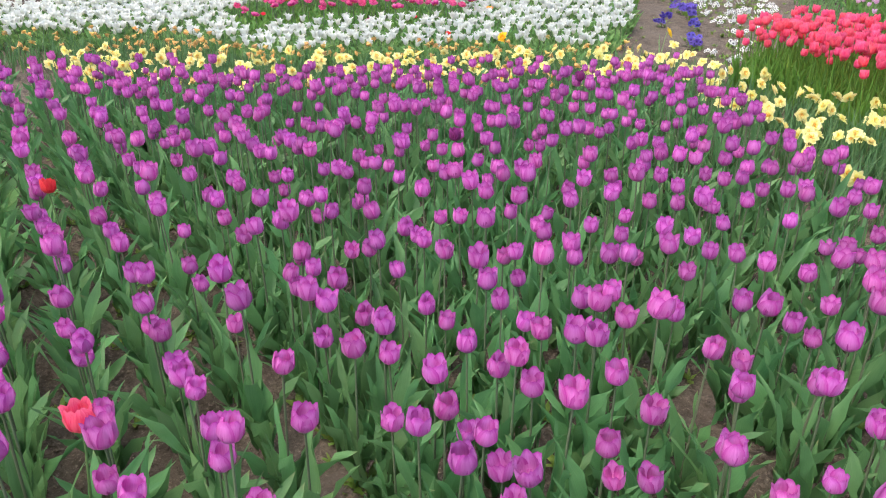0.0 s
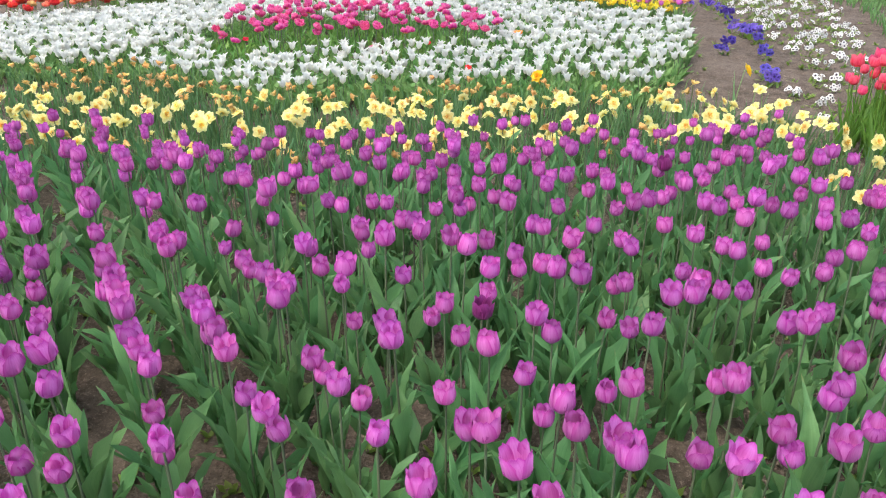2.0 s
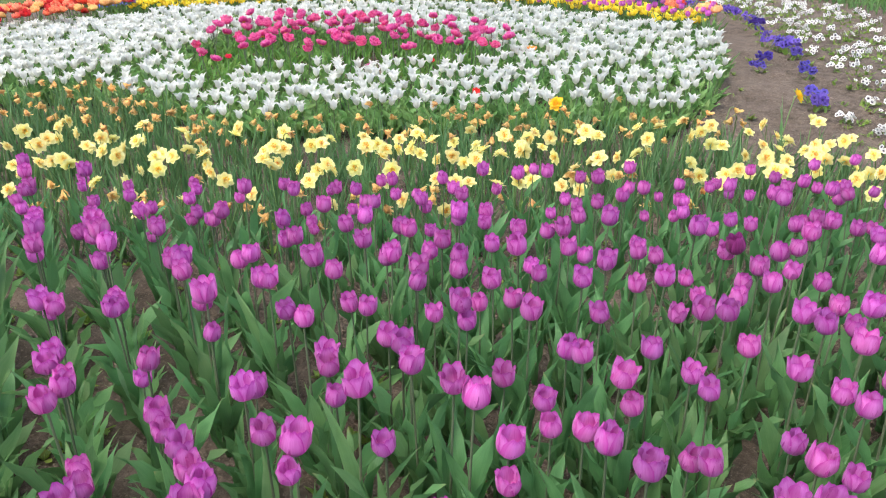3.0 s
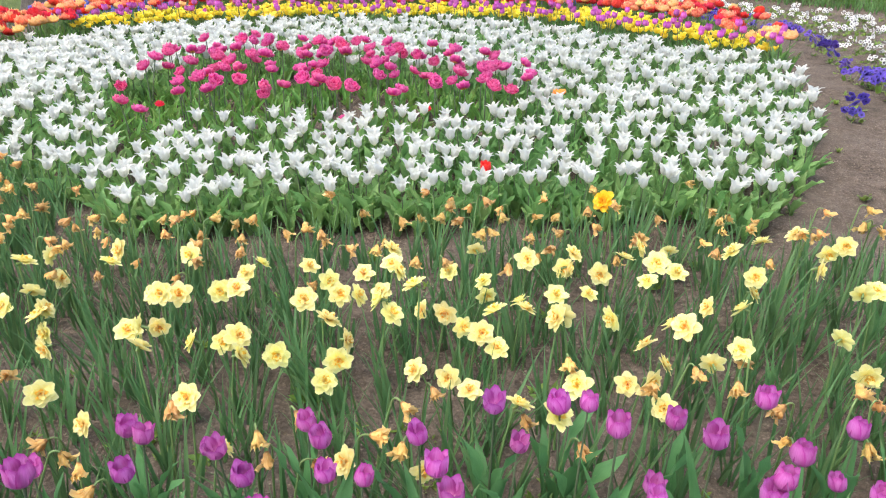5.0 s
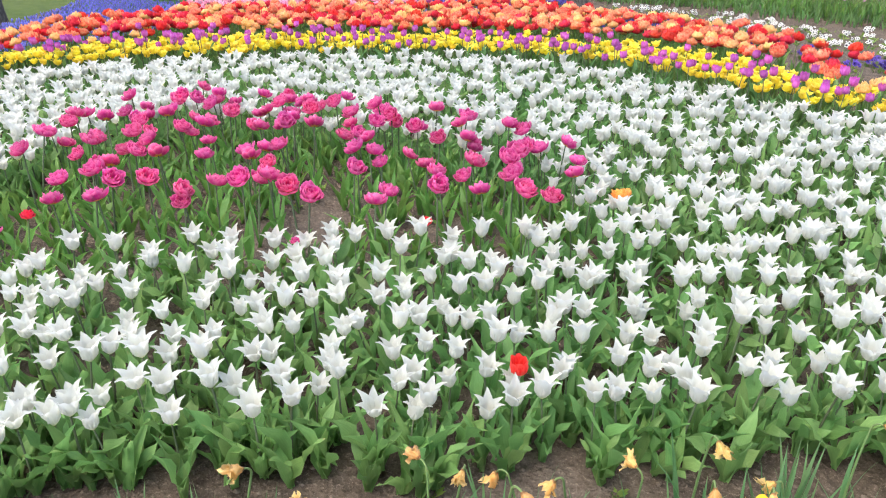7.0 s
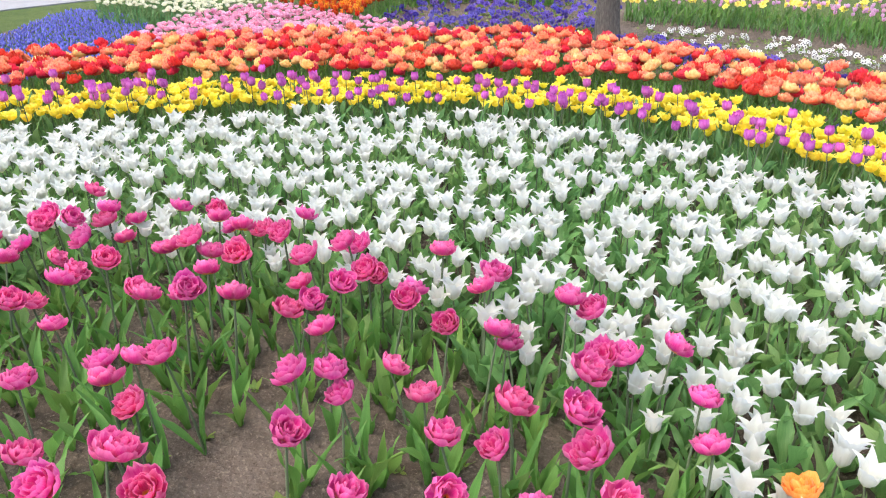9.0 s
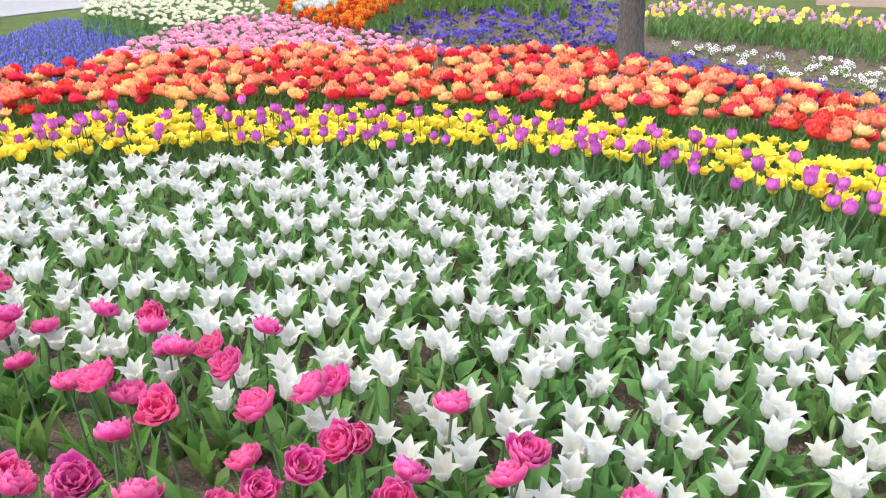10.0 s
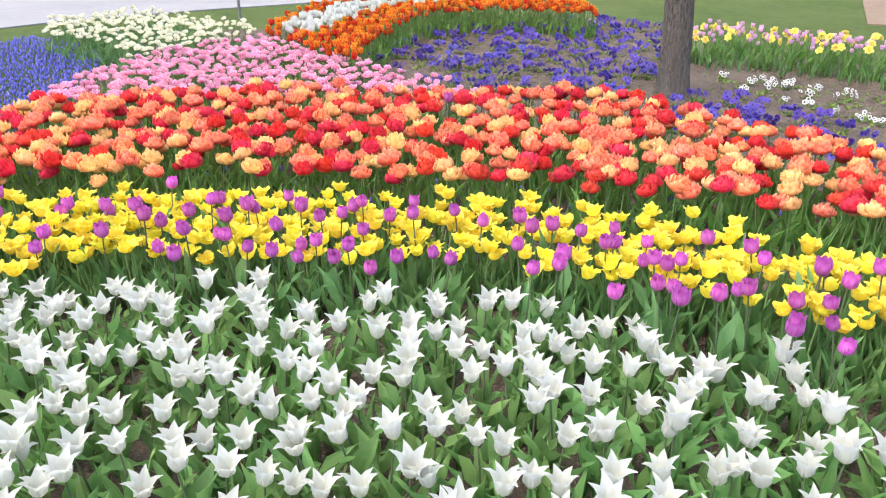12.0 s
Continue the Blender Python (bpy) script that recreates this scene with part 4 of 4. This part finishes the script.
for k in range(6):
    tuft = strap_leaves(10, 0.26, 0.0115, spread=(3, 26), reach=0.024)
    straps.append({"flower": tuft[0], "stem": tuft[1], "leaf": tuft[2:]})
places = np.concatenate([rows_in(FRESH_STRIP, 0.13, 0.14, FRONT, 0.4, 0.10), rows_in(FADED_STRIP, 0.15, 0.16, FRONT, 0.4, 0.12), rows_in(LEFT_FILL, 0.145, 0.15, FRONT, 0.5, 0.1), rows_in(CORNER, 0.15, 0.15, FRONT, 0.5, 0.15), rows_in(SIDE_STRIP, 0.12, 0.13, FRONT, 0.5, 0.15)])
spread_joined("daffodil_leaves", straps, [STRAP_LEAF, STRAP_LEAF, STRAP_LEAF], places, "tufts of blue-green strap-shaped daffodil leaves", "leaves", lean=6.0)

# ---- young plants with leaves alone ----
def pansy_greens():
    out = []
    for k in range(5):
        g = [leaf(uni(0.03, 0.06), uni(0.015, 0.026), uni(0, 6.28), uni(25, 80), uni(0, 30), 0.2, 0.002, 4, 3, slot=0).moved(pose(uni(-0.04, 0.04), uni(-0.04, 0.04), 0)) for _ in range(8)]
        out.append({"flower": g[0], "stem": g[1], "leaf": g[2:]})
    return out


def tufts(count, length, width, start, bend, wave=0.010, rows=8):
    out = []
    for k in range(7):
        t = tulip_leaves(count, length, width, start, bend, wave, rows)
        out.append({"flower": t[0].slot(0), "stem": t[1].slot(0), "leaf": [g.slot(0) for g in t[2:]]})
    return out


between = rows_in(PURPLE_BED, 0.10, 0.170, ROW, 0.5, 0.20, tidy=0.14, phase=0.114, slip=(-1.3, -0.075))
spread_joined("tulip_leaves", tufts(5, 0.26, 0.032, (4, 24), (4, 50), 0.024, 7), [TULIP_LEAF], between[between @ (-0.52, 0.854) < 5.0], "grey-green tulip leaves without flowers", "leaves", (0.7, 1.1), 5.0)
clear = rows_in(WHITE_BED, 0.13, 0.13, FRONT, 0.5, 0.1)
clear = clear[~inside(clear[:, 0], clear[:, 1], PINK_GAP)]
spread_joined("white_tulip_leaves", tufts(3, 0.17, 0.038, (10, 38), (8, 55), 0.018, 6), [WHITE_LEAF], clear, "broad green tulip leaves without flowers", "leaves", (0.7, 1.1), 5.0)
SKIRT = [(-4.72, 5.72), (-4.22, 6.02), (-3.52, 6.46), (-3.09, 6.82), (-2.66, 7.10), (-2.30, 7.17), (-2.28, 7.36), (-2.70, 7.30), (-3.15, 7.02), (-3.60, 6.66), (-4.28, 6.22), (-4.74, 5.94)]
spread_joined("edge_leaves", tufts(4, 0.21, 0.041, (4, 32), (6, 52), 0.022), [WHITE_LEAF], rows_in(SKIRT, 0.085, 0.085, FRONT, 0.5, 0.1), "broad wavy leaves along the edge of the white bed", "leaves", (0.75, 1.1), 5.0)
places = rows_in(PINK_GAP, 0.105, 0.115, FRONT, 0.5, 0.12)
places = places[(np.hypot(*(places - (-4.78, 7.30)).T) > 0.24) & (np.hypot(*(places - (-4.28, 7.60)).T) > 0.16)]
spread_joined("pink_tulip_leaves", tufts(4, 0.20, 0.031, (4, 26), (5, 50), 0.014), [FRESH_LEAF], places, "fresh green leaves below the pink tulips", "leaves", (0.6, 1.1), 6.0)
# grey-green leaves, coloured lighter to lift the shade along the band's front
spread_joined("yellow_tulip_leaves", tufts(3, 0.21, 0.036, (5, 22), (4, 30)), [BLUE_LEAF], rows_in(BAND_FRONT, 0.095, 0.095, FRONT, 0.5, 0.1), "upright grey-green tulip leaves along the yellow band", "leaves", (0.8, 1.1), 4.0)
spread_joined("orange_tulip_leaves", tufts(3, 0.22, 0.034, (4, 20), (4, 30), 0.01, 6), [FRESH_LEAF], rows_in(ORANGE_BED, 0.15, 0.15, FRONT, 0.5, 0.1), "upright green leaves under the orange tulips", "leaves", (0.8, 1.1), 4.0)

spread_joined("pansy_leaves", pansy_greens(), [WEED_LEAF], rows_in(PALE_FIELD, 0.15, 0.15, FRONT, 0.5, 0.35), "small pansy leaves and seedlings on bare soil", "leaves", (0.6, 1.1), 8.0)
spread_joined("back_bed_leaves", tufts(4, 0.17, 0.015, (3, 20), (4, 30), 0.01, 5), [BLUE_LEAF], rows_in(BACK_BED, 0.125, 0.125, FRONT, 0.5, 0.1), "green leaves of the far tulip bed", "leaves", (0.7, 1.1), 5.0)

# ---- single strangers in the beds ----
def stranger(kind, colours, x, y, label, category, scale=1.0, facing=None):
    spread_single(category, [kind], colours, [(x, y)], label, category, "", sizes=(scale, scale), lean=2.0, facing=facing)


stranger(purple_tulip(0.205, 0.85), [RED, STEM, WHITE_LEAF], -3.47, 6.80, "single red tulip among white ones", "tulip")
stranger(double_tulip(0.225, 0.052, 0.046, OPEN_RINGS), [ORANGE, STEM, WHITE_LEAF], -3.62, 7.95, "single orange double tulip beside the pink ones", "tulip")
stranger(double_tulip(0.17, 0.036, 0.030, LOOSE_RINGS), [RED, STEM, FRESH_LEAF], -4.18, 7.45, "small red tulip in front of the pink ones", "tulip")
stranger(double_tulip(0.17, 0.036, 0.030, LOOSE_RINGS), [PINK, STEM, FRESH_LEAF], -4.49, 7.05, "small pink tulip bud", "tulip")
stranger(double_tulip(0.24, 0.036, 0.030, LOOSE_RINGS), [PINK, STEM, FRESH_LEAF], -5.5, 6.43, "small pink tulip bud", "tulip")
stranger(double_tulip(0.22, 0.036, 0.030, LOOSE_RINGS), [RED, STEM, FRESH_LEAF], -5.36, 6.53, "small red tulip bud", "tulip")
stranger(purple_tulip(0.42), [DARK_PURPLE, DARK_STEM, TULIP_LEAF], -1.41, 4.75, "dark purple wilting tulip among the purple ones", "tulip")
stranger(purple_tulip(0.42), [DARK_PURPLE, DARK_STEM, TULIP_LEAF], -1.54, 3.49, "dark purple wilting tulip among the purple ones", "tulip")
stranger(purple_tulip(0.33, 1.0), [PURPLE, DARK_STEM, TULIP_LEAF], -7.15, 11.8, "lone purple tulip among orange ones", "tulip", 1.1)
stranger(purple_tulip(0.40, 1.15), [ROSE, STEM, TULIP_LEAF], -1.29, 1.56, "coral red tulip at the edge of the purple bed", "tulip", 1.05)
stranger(purple_tulip(0.40, 1.0), [RED, STEM, TULIP_LEAF], -2.34, 2.28, "red tulip among the purple ones", "tulip")
for x, y in ((-2.83, 6.5), (-2.72, 6.55), (-1.7, 7.35)):
    stranger(daffodil(0.32), [GOLD, STEM, BLUE_LEAF, GOLD], x, y, "golden yellow daffodil among faded ones", "daffodil", 1.05, FACING)

# ---- beds round about ----
corals = [plant(round_cup(1.03 * uni(0.9, 1.1), 5, 4), 0.44 * uni(0.9, 1.06), 0.0036, tulip_leaves(4, 0.32, 0.022, (2, 14), (2, 26), 0.01, 6)) for _ in range(7)]
places = rows_in(CORAL_BED, 0.078, 0.086, FRONT, 0.4, 0.03)
bed("coral_tulip", corals, [ROSE, DEEP_LEAF, DEEP_LEAF], places, "tall coral red tulip on a pale green stem", "coral tulip", "coral red tulips", 40, "coral_tulip_bed", "dense bed of tall coral red tulips", lean=4.0)
soft = [double_tulip(0.28, 0.046, 0.040, LOOSE_RINGS, 0.035, 1, 16, 0.006, 4, 3) for _ in range(7)]
places = rows_in(SOFT_PINK_BED, 0.088, 0.094, FRONT, 0.45, 0.05)
bed("light_pink_tulip", soft, [LIGHT_PINK, STEM, FRESH_LEAF], places, "light pink double tulip with white edges", "light pink tulip", "light pink tulips", 30, "light_pink_tulip_bed", "dense bed of light pink double tulips", lean=4.0)
spikes = [muscari_spike() for _ in range(6)]
places = np.concatenate([rows_in(MUSCARI_BED, 0.044, 0.046, FRONT, 0.45, 0.05), rows_in(ORANGE_BED, 0.22, 0.24, FRONT, 0.5, 0.3)])
spread_joined("grape_hyacinths", spikes, [MUSCARI, STEM, BLUE_LEAF], places, "carpet of blue grape hyacinths", "hyacinth", lean=7.0)
creams = [double_tulip(0.33, 0.040, 0.036, LOOSE_RINGS, 0.035, 2, 16, 0.004, 4, 3) for _ in range(5)]
places = rows_in(CREAM_BED, 0.10, 0.105, FRONT, 0.45, 0.1)
spread_joined("cream_tulip_bed", creams, [CREAM, STEM, TULIP_LEAF], places, "bed of creamy white double tulips", "tulip", lean=5.0)
flames = [purple_tulip(0.33, 1.25, 0.038, 4, 3, 1) for _ in range(6)]
for k, slot in ((3, 4), (4, 4), (5, 3)):
    flames[k]["flower"] = flames[k]["flower"].slot(slot)
places = rows_in(FLAME_BED, 0.09, 0.10, FRONT, 0.45, 0.05)
pick = np.where(inside(places[:, 0], places[:, 1], FLAME_WHITE), 5, rng.integers(0, 5, len(places)))
spread_joined("flame_tulip_bed", flames, [FLAME, STEM, FRESH_LEAF, WHITE, FLAME_RED], places, "orange flamed tulips with a white stripe of tulips", "tulip", lean=5.0, pick=pick)
lilacs = [purple_tulip(0.32, 0.74, 0.024, 4, 3, 2) for _ in range(5)]
places = rows_in(LILAC_BED, 0.11, 0.12, FRONT, 0.45, 0.2)
spread_joined("lilac_tulip_bed", lilacs, [LILAC, STEM, FRESH_LEAF], places, "lilac tulips in a far bed of green leaves", "tulip", lean=5.0)
places = rows_in(LILAC_BED, 0.15, 0.16, FRONT, 0.5, 0.2)
places = places[places[:, 0] < -2.0]
far_daffodils = [daffodil(0.33) for _ in range(4)] + [daffodil(0.41) for _ in range(3)]
pick = np.where(rng.random(len(places)) < np.interp(places[:, 0], [-6.0, -4.2], [0.0, 0.75]), rng.integers(4, 7, len(places)), rng.integers(0, 4, len(places)))
spread_joined("far_daffodils", far_daffodils, [LEMON, STEM, BLUE_LEAF, YELLOW], places, "yellow daffodils among lilac tulips", "daffodil", (0.9, 1.1), 5.0, FACING, pick)

# ---- pansies ----
line = rows_in(VIOLET_LINE, 0.22, 0.22, FRONT, 0.5, 0.25)
line = np.concatenate([line[line[:, 1] > 12.2], [(-2.74, 11.64), (-2.58, 11.34), (-2.38, 10.66), (-2.12, 10.25), (-2.18, 9.30), (-2.51, 11.04), (-2.17, 10.10), (-2.2, 10.45), (-2.3, 10.3), (-2.0, 9.9), (-2.07, 10.02), (-1.98, 9.75), (-1.83, 9.24), (-1.78, 9.05), (-1.65, 8.45), (-1.60, 8.32), (-2.15, 9.1), (-2.36, 10.55), (-2.66, 11.46), (-2.9, 12.0)]])
pansies = [pansy_plant(int(rng.integers(7, 13))) for _ in range(7)]
places = np.concatenate([rows_in(VIOLET_FIELD, 0.25, 0.25, FRONT, 0.5, 0.12), line])
bed("pansy", pansies, [VIOLET, STEM, WEED_LEAF], places, "violet blue pansy plant on bare soil", "pansy", "violet pansies", 0, "violet_pansies", "violet blue pansies dotted over bare soil", sizes=(0.8, 1.2), lean=4.0, facing=FACING)
pale_pansies = [pansy_plant(int(rng.integers(4, 9))) for _ in range(6)]
places = rows_in(PALE_FIELD, 0.22, 0.22, FRONT, 0.5, 0.20)
spread_joined("white_pansies", pale_pansies, [PALE_PANSY, STEM, WEED_LEAF], places, "white pansies with dark hearts on bare soil", "pansy", (0.62, 0.88), 4.0, (-1.0, 0.8))

# ---- weeds and pebbles ----
herbs = []
for k in range(5):
    g = weed()
    herbs.append({"flower": g.slot(0), "stem": stem_tube(0.02, 0.002, sides=4, rows=2, slot=0), "leaf": []})
for x, y, size in ((-1.02, 2.28, 1.5), (-0.96, 2.06, 1.3), (-1.10, 1.95, 1.2), (-1.07, 2.35, 1.1), (-1.49, 2.71, 1.2), (-0.94, 2.54, 1.0), (-3.17, 5.30, 1.1), (-2.56, 5.67, 1.0)):
    herb = new("weed")
    herb.matrix_world = pose(x, y, float(rise(x, y)) - 0.002, uni(-8, 8), uni(-8, 8), uni(0, 360)) @ Matrix.Scale(size, 4)
    for k in range(9):
        part("leaf", leaf(uni(0.035, 0.07), uni(0.016, 0.03), uni(0, 6.28), uni(20, 70), uni(-10, 40), 0.15, 0.006, 6, 5, slot=0), [WEED_LEAF], herb)
    tagged(herb, "small yellow-green weed on bare soil", "weed", "weeds between the rows")
WHOLE = [(1.5, 0.2), (-0.6, 8.0), (-1.2, 12.0), (-3.6, 15.0), (-8.0, 17.5), (-10.0, 15.0), (-9.0, 9.0), (-6.5, 3.0), (-3.0, 0.4)]
SEEDED = [(0.6, 0.8), (-1.2, 1.1), (-3.4, 2.8), (-4.2, 4.2), (-3.0, 5.4), (-1.6, 5.4), (-0.4, 4.2)]
places = np.concatenate([rows_in(WHOLE, 0.25, 0.27, FRONT, 0.5, 0.5), rows_in(SEEDED, 0.15, 0.16, FRONT, 0.5, 0.45)])
spread_joined("weeds", herbs, [WEED_LEAF], places, "small light green weeds on the soil", "weeds", (0.4, 1.1), 8.0)


def pebble():
    v, a = np.linspace(-1, 1, 3)[:, None], np.linspace(0, 2 * np.pi, 5, endpoint=False)[None, :]
    r = 0.009 * np.sqrt(np.maximum(1 - v ** 2, 0.06)) * rng.uniform(0.75, 1.25, (3, 5))
    g = patch(r * np.cos(a), r * np.sin(a) * 0.8, 0.006 * v + 0.004 + 0 * a, a / 6.3 + 0 * v, v + 0 * a, wrap=True)
    half = len(g.f) // 2
    return {"flower": Geo(g.v, g.f[:half], g.uv, g.m[:half]), "stem": Geo(g.v, g.f[half:], g.uv, g.m[half:]), "leaf": []}


NEAR = [(0.6, 0.6), (-1.6, 0.9), (-4.2, 3.6), (-5.4, 5.4), (-5.9, 7.2), (-3.6, 7.7), (-2.2, 7.2), (-0.6, 5.0)]
places = np.concatenate([rows_in(WHOLE, 0.14, 0.15, FRONT, 0.5, 0.4), rows_in(NEAR, 0.065, 0.07, FRONT, 0.5, 0.3)])
spread_joined("soil_crumbs", [pebble() for _ in range(6)], [STONE], places, "crumbs of soil and small pebbles", "pebbles", (0.3, 1.3), 0.0)
